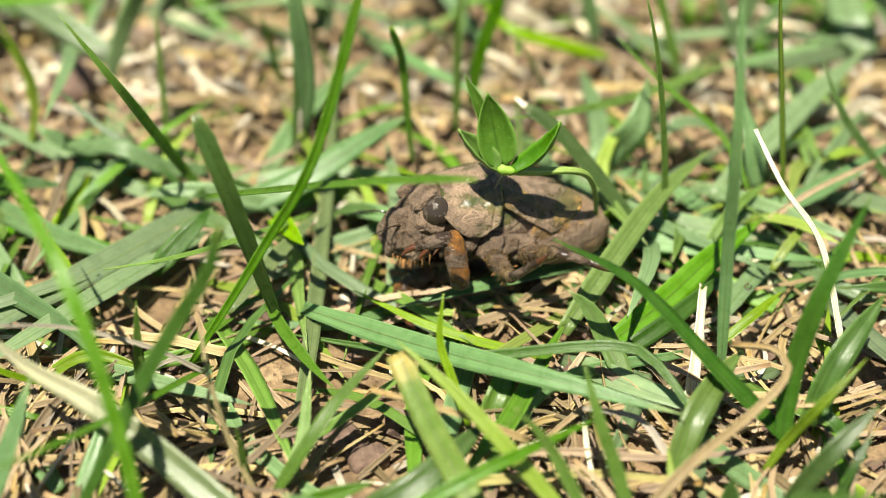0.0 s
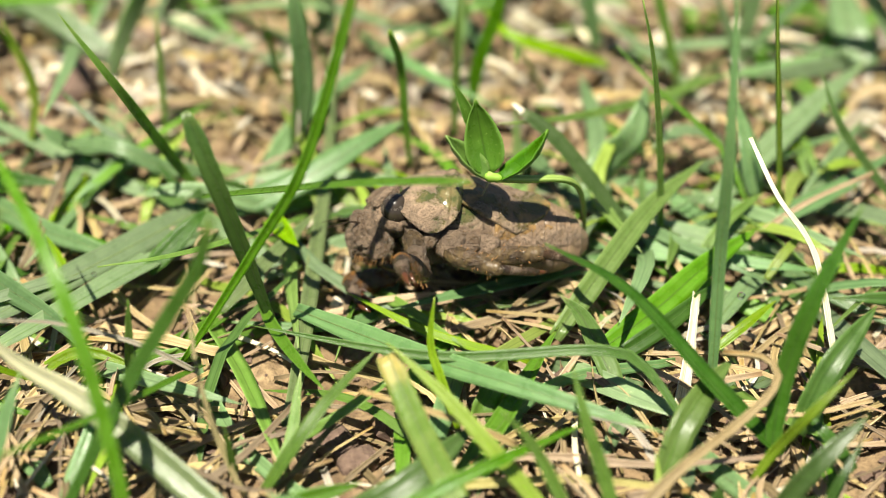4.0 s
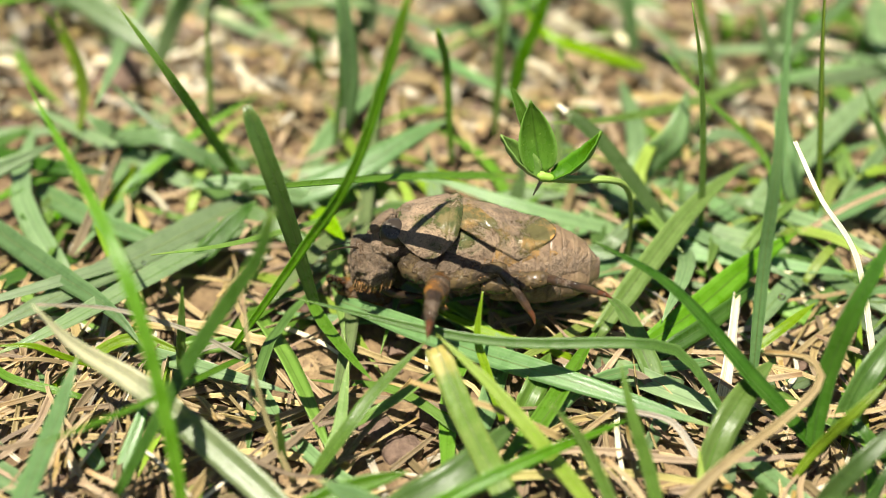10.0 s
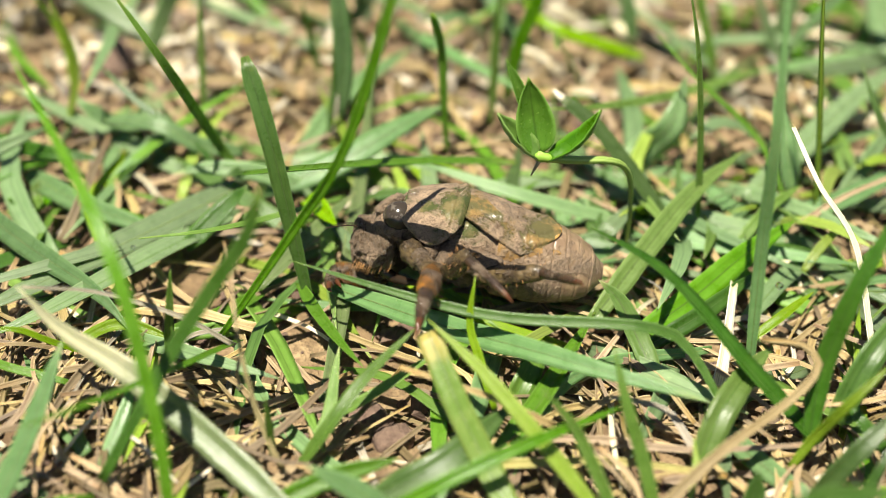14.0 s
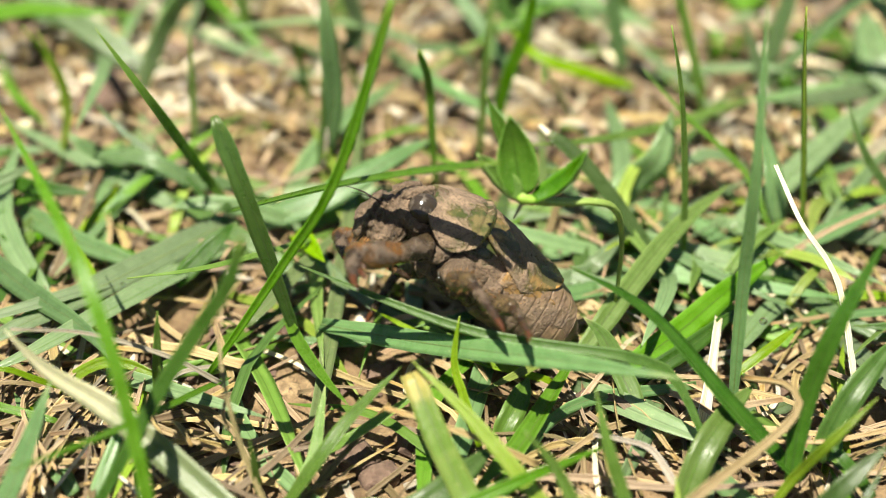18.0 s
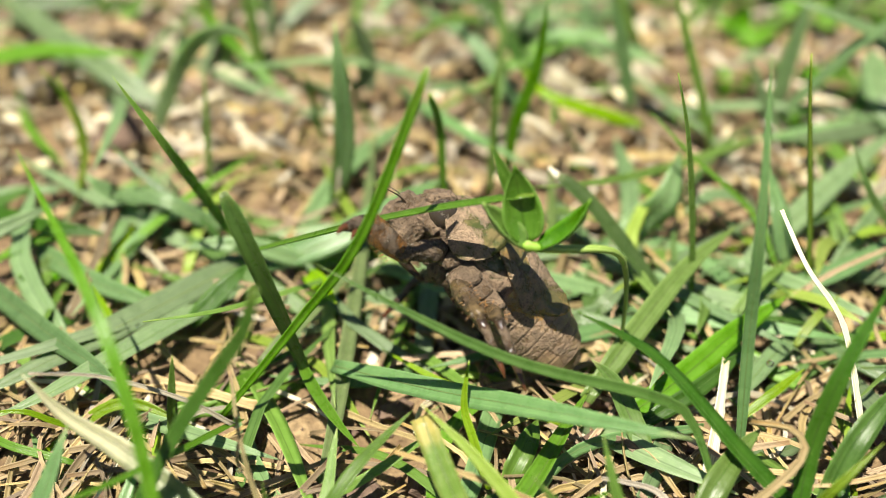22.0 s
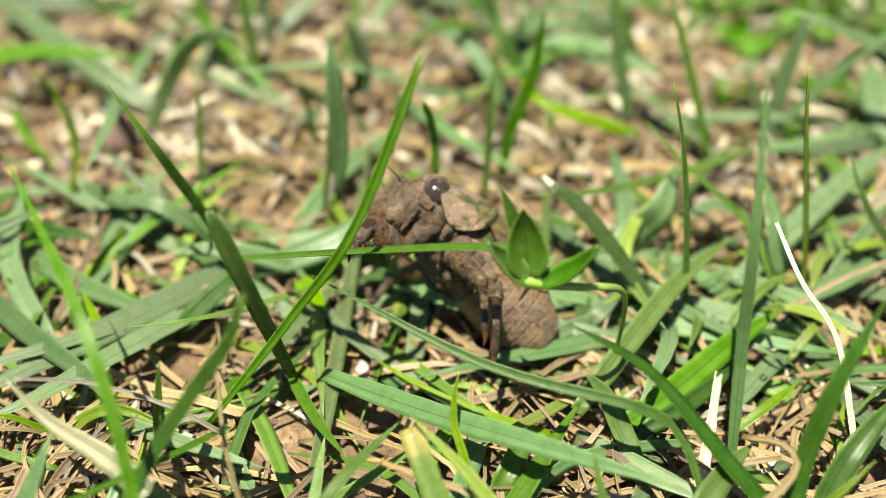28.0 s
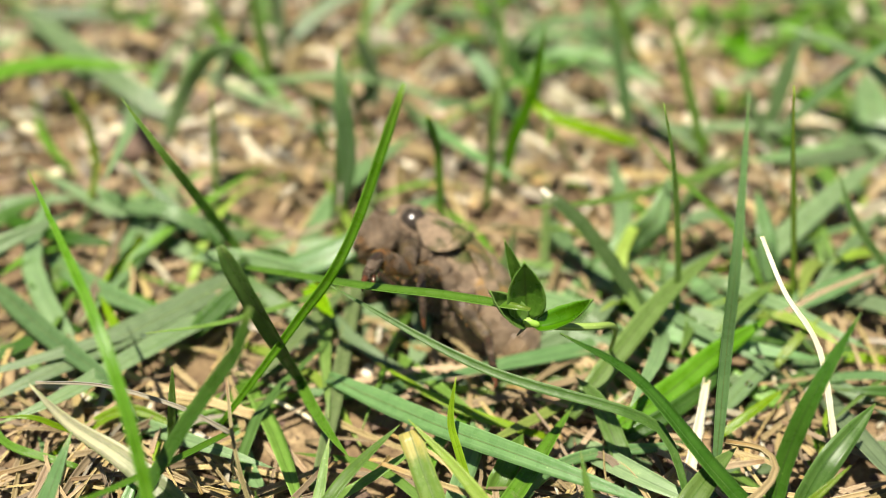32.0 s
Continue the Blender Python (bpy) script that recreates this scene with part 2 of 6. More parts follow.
def mud_shell(name, shell, mud, cover, gloss=0.3, tint=None, hind_tip=None, relief=1.0, blend=(0.46, 0.60), wet=0.35):
    """Insect shell partly caked in dried mud: mud lies rough and pale over a glossy shell. wet: share of damp, shiny mud."""
    n = Nodes(name)
    coords = n.add("ShaderNodeTexCoord").outputs["Object"]
    big = n.noise(190.0, 6.0, 0.62, coords, 0.5)
    mid = n.noise(560.0, 5.0, 0.6, coords)
    fine = n.noise(3400.0, 5.0, 0.65, coords)
    mask = n.ramp(n.math("ADD", n.math("MULTIPLY", big, 0.8), n.math("MULTIPLY", fine, 0.2)), (cover, (1, 1, 1)), (cover + 0.07, (0, 0, 0)))
    tan = n.mix(n.ramp(mid, (0.32, (0, 0, 0)), (0.68, (1, 1, 1))), tuple(c * 0.66 for c in mud), tuple(c * 1.38 for c in mud))
    # pits darkened, grains brightened: shade and highlights put into the mud's colour
    tan = n.mix(n.ramp(fine, (0.36, (0.75, 0.75, 0.75)), (0.50, (0, 0, 0))), tan, tuple(c * 0.35 for c in mud))
    tan = n.mix(n.ramp(fine, (0.58, (0, 0, 0)), (0.72, (0.45, 0.45, 0.45))), tan, tuple(min(0.6, c * 1.5) for c in mud))
    damp = n.ramp(n.noise(260.0, 4.0, 0.6, coords, 0.5), (0.62 - wet * 0.3, (0, 0, 0)), (0.76 - wet * 0.3, (1, 1, 1)))
    tan = n.mix(n.math("MULTIPLY", damp, 0.6), tan, tuple(c * 0.34 for c in mud))
    under = n.mix(n.ramp(mid, (blend[0], (0, 0, 0)), (blend[1], (1, 1, 1))), shell, tint or tuple(c * 1.7 for c in shell))
    if hind_tip:
        # bare amber patch at the hind corner of the pad
        sep = n.add("ShaderNodeSeparateXYZ")
        n.link(coords, sep.inputs[0])
        along = n.math("ADD", n.math("MULTIPLY", sep.outputs[0], -110.0), n.math("MULTIPLY", sep.outputs[2], -95.0))
        along = n.math("ADD", along, n.math("MULTIPLY", n.math("SUBTRACT", mid, 0.5), 0.5))
        spot = n.ramp(along, (0.98, (0, 0, 0)), (1.16, (1, 1, 1)))
        under = n.mix(spot, under, hind_tip)
        mask = n.math("MULTIPLY", mask, n.math("SUBTRACT", 1.0, n.math("MULTIPLY", spot, 0.85)))
    n.link(n.mix(mask, under, tan), n.bsdf.inputs["Base Color"])
    rough = n.math("ADD", n.math("MULTIPLY", n.math("MULTIPLY", mask, n.math("SUBTRACT", 1.0, n.math("MULTIPLY", damp, 0.92))), 0.85 - gloss), gloss)
    n.link(rough, n.bsdf.inputs["Roughness"])
    crack = n.bump(mid, 0.8 * relief, 0.0011, n.bump(big, 0.6 * relief, 0.0012))
    n.link(n.bump(n.math("MULTIPLY", fine, n.math("ADD", mask, 0.05)), 1.0, 0.0008 * (0.35 + 0.65 * relief), crack), n.bsdf.inputs["Normal"])
    return n.mat


def gloss_material(name, colour, rough, dirt=(0.2, 0.15, 0.1), amount=0.62, relief=0.25):
    n = Nodes(name)
    b = n.noise(700.0, 5.0, 0.65)
    f = n.noise(3000.0, 4.0, 0.6)
    mask = n.ramp(b, (amount, (0, 0, 0)), (amount + 0.08, (1, 1, 1)))
    n.link(n.mix(mask, colour, dirt), n.bsdf.inputs["Base Color"])
    n.link(n.math("ADD", n.math("MULTIPLY", mask, 0.6), rough), n.bsdf.inputs["Roughness"])
    n.link(n.bump(f, relief, 0.0002), n.bsdf.inputs["Normal"])
    return n.mat


MUD = (0.270, 0.188, 0.122)
SOIL = soil_material()
CLOD = clod_material()
HEAD_MUD = mud_shell("muddy_head", (0.05, 0.035, 0.02), MUD, 0.66, 0.16, wet=0.55)
SHELL = mud_shell("muddy_olive_shell", (0.050, 0.060, 0.018), MUD, 0.455, 0.09, (0.13, 0.105, 0.045), None, 0.3, wet=0.4)
WING = mud_shell("muddy_wing_pad", (0.085, 0.075, 0.030), MUD, 0.48, 0.14, (0.20, 0.125, 0.045), (0.36, 0.20, 0.06), 0.45, wet=0.5)
HINDPAD = mud_shell("amber_hind_pad", (0.22, 0.13, 0.048), MUD, 0.44, 0.22, (0.30, 0.18, 0.07), None, 0.4)
BELLY = mud_shell("muddy_thorax", (0.085, 0.058, 0.038), tuple(c * 0.85 for c in MUD), 0.52, 0.14, None, None, 1.0, wet=0.75)
ABDOMEN = mud_shell("bare_abdomen", (0.17, 0.112, 0.068), tuple(c * 0.85 for c in MUD), 0.46, 0.34, (0.24, 0.165, 0.10), None, 0.4)
COXA = mud_shell("wet_leg_base", (0.042, 0.030, 0.018), tuple(c * 0.55 for c in MUD), 0.43, 0.12, (0.105, 0.072, 0.034), None, 0.7, wet=0.9)
AMBER = mud_shell("amber_leg", (0.040, 0.023, 0.011), tuple(c * 0.40 for c in MUD), 0.42, 0.06, (0.245, 0.102, 0.017), None, 0.25, (0.34, 0.76), 0.85)
DARKLEG = mud_shell("dark_leg", (0.026, 0.017, 0.011), tuple(c * 0.5 for c in MUD), 0.40, 0.10, (0.050, 0.028, 0.015), None, 0.3, wet=0.8)
CLAW = gloss_material("claw", (0.070, 0.025, 0.010), 0.16, (0.05, 0.035, 0.02), 0.6)
BRISTLE = gloss_material("amber_bristle", (0.40, 0.20, 0.06), 0.4)
EYEBALL = gloss_material("compound_eye", (0.034, 0.026, 0.019), 0.14, (0.080, 0.063, 0.046), 0.52, 0.03)
DEW = Nodes("dew").mat
DEW.node_tree.nodes["Principled BSDF"].inputs["Transmission Weight"].default_value = 1.0
DEW.node_tree.nodes["Principled BSDF"].inputs["Roughness"].default_value = 0.02
DEW.node_tree.nodes["Principled BSDF"].inputs["IOR"].default_value = 1.33
SPROUT_LEAF = blade_material("sprout_leaf", (0.060, 0.140, 0.014), (0.110, 0.215, 0.026), (0.24, 0.35, 0.07), 0.0, 0.26, 0.26, False, 0.12)
SPROUT_STEM = blade_material("sprout_stem", (0.150, 0.270, 0.022), (0.22, 0.35, 0.045), (0.26, 0.30, 0.08), 0.0, 0.55, 0.15)

MM = 0.001


# ---- building blocks ----
def mesh_object(name, verts, faces, material, parent=None, uvs=None, smooth=True, label=""):
    me = bpy.data.meshes.new(name)
    me.from_pydata(verts, [], faces)
    me.materials.append(material)
    if uvs is not None:
        layer = me.uv_layers.new(name="UVMap")
        index = np.empty(len(me.loops), dtype=np.int32)
        me.loops.foreach_get("vertex_index", index)
        layer.data.foreach_set("uv", np.asarray(uvs, dtype=np.float32)[index].ravel())
    if smooth:
        me.polygons.foreach_set("use_smooth", [True] * len(me.polygons))
    ob = new(name, me)
    if parent is not None:
        ob.parent = parent
    if label:
        ob["label"] = label
    return ob


def spline(points, count):
    """Smooth line through the points (Catmull-Rom), evenly resampled."""
    p = np.asarray(points, float)
    if len(p) == 2:
        p = np.vstack([p[0], (p[0] + p[1]) / 2, p[1]])
    e = np.vstack([2 * p[0] - p[1], p, 2 * p[-1] - p[-2]])
    res = []
    for i in range(1, len(e) - 2):
        a, b, c, d = e[i - 1:i + 3]
        for s in np.linspace(0, 1, 12, endpoint=False):
            res.append(0.5 * (2 * b + (c - a) * s + (2 * a - 5 * b + 4 * c - d) * s * s + (3 * b - a - 3 * c + d) * s ** 3))
    res.append(p[-1])
    res = np.array(res)
    dist = np.r_[0, np.cumsum(np.linalg.norm(np.diff(res, axis=0), axis=1))]
    want = np.linspace(0, dist[-1], count)
    return np.stack([np.interp(want, dist, res[:, k]) for k in range(3)], 1)


def ribbon(points, width, facing, fold=0.25, thick=0.16, shape="leaf", count=16, twist=0.0, rough=0.0, rng=None):
    """A folded leaf strip with real thickness. Returns vertices (mm), faces and uvs."""
    line = spline(points, count)
    tang = np.gradient(line, axis=0)
    tang /= np.linalg.norm(tang, axis=1)[:, None] + 1e-9
    verts, uvs, faces = [], [], []
    prev = None
    for i in range(count):
        s = i / (count - 1)
        t = tang[i]
        nrm = np.asarray(facing, float) if prev is None else 0.75 * prev + 0.25 * np.asarray(facing, float)
        side = np.cross(t, nrm)
        if np.linalg.norm(side) < 0.15:
            side = np.cross(t, (1.0, 0.2, 0.1))
        side /= np.linalg.norm(side)
        nrm = np.cross(side, t)
        prev = nrm
        if twist:
            a = twist * s
            side, nrm = side * math.cos(a) + nrm * math.sin(a), nrm * math.cos(a) - side * math.sin(a)
        if shape == "leaf":
            w = width * (0.62 + 0.38 * min(1, s * 5)) * max(0.03, 1 - max(0, (s - 0.35) / 0.65) ** 2.4)
        elif shape == "blunt":
            w = width * (0.6 + 0.4 * min(1, s * 2.2)) * (1 - 0.6 * max(0, (s - 0.88) / 0.12) ** 2)
        elif shape == "cut":
            w = width * (0.75 + 0.25 * min(1, s * 4)) * (1 - 0.12 * s)
        else:
            w = width * (1 - 0.5 * s)
        if rough and rng is not None:
            w *= 1 + rng.uniform(-rough, rough)
        h = w / 2
        lift = fold * h
        for u, dz in ((-1, lift), (-0.5, lift * 0.42), (0, 0), (0.5, lift * 0.42), (1, lift)):
            verts.append(line[i] + side * h * u + nrm * dz)
            uvs.append((u * 0.5 + 0.5, s))
        for u, dz in ((0.93, lift - thick), (0, -thick * 1.6), (-0.93, lift - thick)):
            verts.append(line[i] + side * h * u + nrm * dz)
            uvs.append((u * 0.5 + 0.5, s))
    m = 8
    for i in range(count - 1):
        for k in range(m):
            faces.append((i * m + k, i * m + (k + 1) % m, (i + 1) * m + (k + 1) % m, (i + 1) * m + k))
    faces.append(tuple(range(m))[::-1])
    faces.append(tuple(range((count - 1) * m, count * m)))
    return np.array(verts), faces, uvs


BLADE_RNG = np.random.default_rng(7)


def blade(kind, width, *points, blunt=False):
    """One blade of grass or straw from its base to its tip, in millimetres. The origin is its base."""
    g = BLADE_RNG
    p = np.asarray(points, float)
    dead = kind in ("STRAW", "WHITE", "STEM")
    face = np.array((g.uniform(-0.35, 0.35), -0.55 + g.uniform(-0.2, 0.2), 0.8))
    shape = "straw" if dead else ("cut" if kind == "CUT" else "leaf")
    if blunt:
        shape = "blunt"
    fold = g.uniform(0.5, 0.9) if dead else (g.uniform(0.12, 0.3) if kind == "BLUE" else g.uniform(0.28, 0.6))
    n = 22 if len(p) > 3 else 16
    v, f, uv = ribbon(p - p[0], width * (1.0 if dead else 1.3 if p[-1][2] < 15 and width > 1.5 else 1.05), face, fold, 0.22 if dead else 0.14, shape, n,
                      g.uniform(-0.5, 0.5), 0.10 if dead else 0.03, g)
    name = "grass_blade" if not dead else ("straw" if kind != "STEM" else "withered_stem")
    ob = mesh_object(name, v * MM, f, MATS[kind], None, uv)
    ob.location = p[0] * MM
    if not dead and width > 1.0:
        rib = spline(p - p[0], n)
        tang = np.gradient(rib, axis=0)
        tang /= np.linalg.norm(tang, axis=1)[:, None]
        centre = v.reshape(n, 8, 3)
        up = centre[:, 2] - centre[:, 6]
        up /= np.linalg.norm(up, axis=1)[:, None] + 1e-9
        side = np.cross(tang, up)
        taper = np.linspace(1, 0.25, n)[:, None] * width * 0.045
        ring = np.stack([centre[:, 2] - side * taper, centre[:, 2] + up * taper * 0.9, centre[:, 2] + side * taper, centre[:, 2] - up * 0.05], 1)
        quads = [(i * 4 + k, i * 4 + (k + 1) % 4, i * 4 + 4 + (k + 1) % 4, i * 4 + 4 + k) for i in range(n - 1) for k in range(4)]
        mesh_object("midrib", ring.reshape(-1, 3) * MM, quads, MATS["PALE" if kind in ("BLUE", "PALE", "CUT") else kind], ob,
                    [(0.3, s) for s in np.repeat(np.linspace(0, 0.9, n), 4)])
    label, category = LABELS[kind]
    return tagged(ob, label, category, "dead grass in the lawn" if dead else "grass blades of the lawn")


def loft(sections, segments=20, lump=0.0, scale=0.35, seed=0, power=2.3, close=True):
    """A closed body through cross-sections (x, y centre, z centre, half width, up, down) in mm, along x, with fine lumps."""
    verts, faces = [], []
    rows = len(sections)
    for x, yc, zc, hw, up, dn in sections:
        for k in range(segments):
            a = 2 * math.pi * k / segments
            c, s = math.cos(a), math.sin(a)
            y = yc + hw * math.copysign(abs(c) ** (2 / power), c)
            z = zc + (up if s > 0 else dn) * math.copysign(abs(s) ** (2 / power), s)
            verts.append(Vector((x, y, z)))
    for i in range(rows - 1):
        for k in range(segments):
            a, b = i * segments + k, i * segments + (k + 1) % segments
            faces.append((a, b, b + segments, a + segments))
    faces.append(tuple(range(segments))[::-1])
    faces.append(tuple(range((rows - 1) * segments, rows * segments)))
    if lump:
        moved = []
        mid = sum(verts, Vector()) / len(verts)
        for v in verts:
            d = v - mid
            d.x *= 0.35
            d.normalize()
            o = Vector((seed * 1.7, seed * 0.9, 0))
            h = noise.noise(v * scale + o) + 0.5 * noise.noise(v * scale * 3 + o) + 0.26 * noise.noise(v * scale * 7 + o) + 0.16 * noise.noise(v * scale * 15 + o)
            crack = max(0.0, 0.14 - abs(noise.noise(v * scale * 2.2 + o * 2))) * 1.6
            moved.append(v + d * lump * (h - crack))
        verts = moved
    return [tuple(v * MM) for v in verts], faces


def smooth_sections(keys, count):
    """Section keys (x, y, z, half width, up, down) blended into many."""
    a = np.asarray(keys, float)
    t = np.linspace(0, 1, len(a))
    w = np.linspace(0, 1, count)
    return [tuple(np.interp(w, t, a[:, k]) for k in range(6)) for w in w]


def dome_sections(x0, x1, keys, count=14):
    """Sections from x0 to x1 following keys (s, y, z, half width, up, down), rounded off at both ends."""
    a = np.asarray(keys, float)
    res = []
    for i in range(count):
        s = 0.5 - 0.5 * math.cos(math.pi * i / (count - 1))
        y, z, hw, up, dn = (float(np.interp(s, a[:, 0], a[:, k])) for k in range(1, 6))
        end = max(0.06, min(1.0, (1 - (2 * s - 1) ** 8) ** 0.5 if 0 < s < 1 else 0.06))
        res.append((x0 + (x1 - x0) * s, y, z, hw * end, up * end, dn * end))
    return res


# ---- ground ----
def ground_height(x, y):
    """Uneven dry soil, in metres."""
    v = Vector((x, y, 0))
    near = math.exp(-(x * x + (y - 0.12) ** 2) / 0.5)
    h = 0.0022 * noise.noise(v * 38) + 0.0011 * noise.noise(v * 120 + Vector((3, 1, 0))) + 0.0006 * noise.noise(v * 420)
    hollow = -0.003 * math.exp(-(((x + 0.010) / 0.013) ** 2 + ((y - 0.094) / 0.008) ** 2))
    return h * near + hollow - 0.0018


def build_ground():
    half = [0.0]
    step = 0.0016
    while half[-1] < 40:
        half.append(half[-1] + step)
        if half[-1] > 0.13:
            step *= 1.16
    xs = [-v for v in half[:0:-1]] + half
    n = len(xs)
    verts = [(x, y + 0.13, ground_height(x, y + 0.13)) for y in xs for x in xs]
    faces = [(j * n + i, j * n + i + 1, (j + 1) * n + i + 1, (j + 1) * n + i) for j in range(n - 1) for i in range(n - 1)]
    ob = mesh_object("ground", verts, faces, SOIL)
    return tagged(ob, "dry crumbly brown soil under thin turf", "ground", kind="structure")


build_ground()


def scatter(name, label, kind, count, region, length, width, height, seed, dead=False, upright=0.0, keep_clear=True):
    """Uncountable small blades strewn over a region (x0, x1, y0, y1 in mm), joined into one mesh."""
    g = np.random.default_rng(seed)
    verts, faces, uvs, base = [], [], [], 0
    for _ in range(count):
        if len(region) == 2:
            # ring round the worn patch, thinning outwards
            r = region[0] * (region[1] / region[0]) ** g.random()
            a = g.uniform(0, 2 * math.pi)
            x, y = r * math.cos(a), 130 + r * math.sin(a)
            if abs(x) < 105 and -30 < y < 300:
                continue
        else:
            x, y = g.uniform(region[0], region[1]), g.uniform(region[2], region[3])
        n = g.uniform(*length)
        a = g.uniform(0, 2 * math.pi)
        z0 = ground_height(x * MM, y * MM) / MM
        rise = g.uniform(*height)
        if upright and g.random() < upright:
            rise = n * g.uniform(0.5, 0.9)
        flat = math.sqrt(max(n * n - rise * rise, 1.0))
        if keep_clear and ((x + 8) / 19) ** 2 + ((y - 93) / 8.5) ** 2 < 1 and (not dead or g.random() < 0.7):
            continue
        if keep_clear and abs(x) < 34 and 70 < y < 118:
            rise = min(rise, 4.0)
        bend = g.uniform(-0.25, 0.25) * n
        dx, dy = math.cos(a), math.sin(a)
        p0 = np.array((x, y, z0 + g.uniform(0, 1.2)))
        p2 = p0 + (dx * flat, dy * flat, rise)
        p1 = (p0 + p2) / 2 + (-dy * bend * 0.5, dx * bend * 0.5, abs(rise) * 0.25 + g.uniform(0, 0.8))
        w = g.uniform(*width)
        v, f, uv = ribbon([p0, p1, p2], w, (g.uniform(-0.6, 0.6), g.uniform(-0.8, 0.2), 0.8), g.uniform(0.3, 0.9) if dead else 0.3,
                          0.12, "straw" if dead else "leaf", 7, g.uniform(-0.6, 0.6))
        verts.append(v * MM)
        uvs.extend(uv)
        faces.extend(tuple(i + base for i in q) for q in f)
        base += len(v)
    ob = mesh_object(name, np.vstack(verts), faces, TURF[kind], None, uvs)
    return tagged(ob, label, "grass", kind="stuff")


def strew_straw_fragments(seed, count, region):
    """Crumbs of soil and chaff lying between the blades, one mesh."""
    g = np.random.default_rng(seed)
    verts, faces, base = [], [], 0
    octa = np.array([(1, 0, 0), (-1, 0, 0), (0, 1, 0), (0, -1, 0), (0, 0, 1), (0, 0, -1), (0.6, 0.6, 0.5), (-0.6, 0.6, 0.5), (-0.6, -0.6, 0.5), (0.6, -0.6, 0.5)], float)
    tris = [(0, 6, 4), (6, 2, 4), (2, 7, 4), (7, 1, 4), (1, 8, 4), (8, 3, 4), (3, 9, 4), (9, 0, 4), (0, 2, 6), (2, 1, 7), (1, 3, 8), (3, 0, 9), (0, 5, 2), (2, 5, 1), (1, 5, 3), (3, 5, 0)]
    for _ in range(count):
        x, y = g.uniform(region[0], region[1]), g.uniform(region[2], region[3])
        r = g.uniform(0.25, 1.1) * (1 + (g.random() < 0.08) * g.uniform(0.5, 1.6))
        p = octa * r * g.uniform(0.6, 1.3, size=(1, 3)) * g.uniform(0.8, 1.2, size=(10, 1))
        a = g.uniform(0, 6.28)
        p = p @ np.array([(math.cos(a), -math.sin(a), 0), (math.sin(a), math.cos(a), 0), (0, 0, 1)])
        verts.append((p + (x, y, ground_height(x * MM, y * MM) / MM + r * 0.3)) * MM)
        faces.extend(tuple(i + base for i in t) for t in tris)
        base += 10
    ob = mesh_object("soil_crumbs", np.vstack(verts), faces, CLOD, smooth=False)
    return tagged(ob, "loose dark crumbs of dry soil", "soil", kind="stuff")


NEAR = (-95, 95, 45, 175)
TURFED = (-95, 95, 98, 145)
FORE = (-70, 70, 45, 98)
BACK = (-140, 140, 150, 300)
FRONT = (-60, 60, 5, 48)
strew_straw_fragments(3, 2600, (-110, 110, 40, 240))
scatter("thatch", "tangle of dry tan thatch on the soil", "STRAW", 950, NEAR, (6, 24), (0.3, 1.2), (0, 3.5), 11, True)
scatter("bleached_thatch", "pale bleached shreds of dead grass on the soil", "WHITE", 130, NEAR, (4, 18), (0.3, 0.9), (0, 2.5), 12, True)
scatter("thatch", "brown and tan thatch on bare soil", "STRAW", 430, FORE, (6, 24), (0.3, 1.2), (0, 4), 51, True)
for zone, share, seed in ((TURFED, 1.0, 0), (FORE, 0.08, 40)):
    scatter("low_turf", "low blue-green grass lying over the thatch", "BLUE", int(58 * share), zone, (20, 48), (1.8, 3.3), (1, 9), 13 + seed)
    scatter("low_turf", "short fresh green grass between the thatch", "FRESH", int(40 * share), zone, (16, 40), (1.2, 2.6), (1, 10), 14 + seed)
    scatter("low_turf", "short yellow-green grass between the thatch", "LIME", int(26 * share), zone, (12, 30), (1.0, 2.2), (1, 8), 15 + seed)
    scatter("low_turf", "short deep green grass between the thatch", "DEEP", int(26 * share), zone, (14, 36), (1.2, 2.6), (1, 8), 31 + seed)
scatter("thatch", "dry tan thatch further back on the soil", "STRAW", 1700, BACK, (4, 17), (0.8, 2.8), (0, 5), 16, True, 0, False)
scatter("bleached_thatch", "pale bleached dead grass further back", "WHITE", 1500, BACK, (3, 12), (0.9, 2.8), (0, 5), 17, True, 0, False)
scatter("turf", "sparse green grass further back in the lawn", "FRESH", 130, BACK, (18, 46), (1.3, 3.0), (2, 16), 18, False, 0.45, False)
scatter("turf", "sparse blue-green grass further back in the lawn", "BLUE", 120, BACK, (20, 50), (1.8, 3.4), (2, 14), 19, False, 0.35, False)
scatter("turf", "grass of the lawn on the near side", "FRESH", 160, FRONT, (10, 26), (1, 2.2), (0.5, 6), 20, False, 0.0, False)
scatter("thatch", "dry thatch on the near side", "STRAW", 300, FRONT, (8, 26), (0.4, 1.2), (0, 3), 21, True, 0, False)
RING = (110, 3200)
scatter("lawn", "lawn grass stretching away into the distance", "FRESH", 2600, RING, (18, 60), (1.3, 3.4), (3, 18), 22, False, 0.4, False)
scatter("lawn", "blue-green lawn grass stretching away", "BLUE", 1900, RING, (18, 60), (1.5, 3.6), (2, 14), 23, False, 0.3, False)
scatter("lawn", "yellow-green lawn grass stretching away", "LIME", 900, RING, (14, 45), (1.2, 3.0), (2, 14), 24, False, 0.4, False)
scatter("thatch", "dry tan thatch between the tufts of the wider lawn", "STRAW", 1800, RING, (10, 40), (0.7, 2.4), (0, 4), 25, True, 0, False)


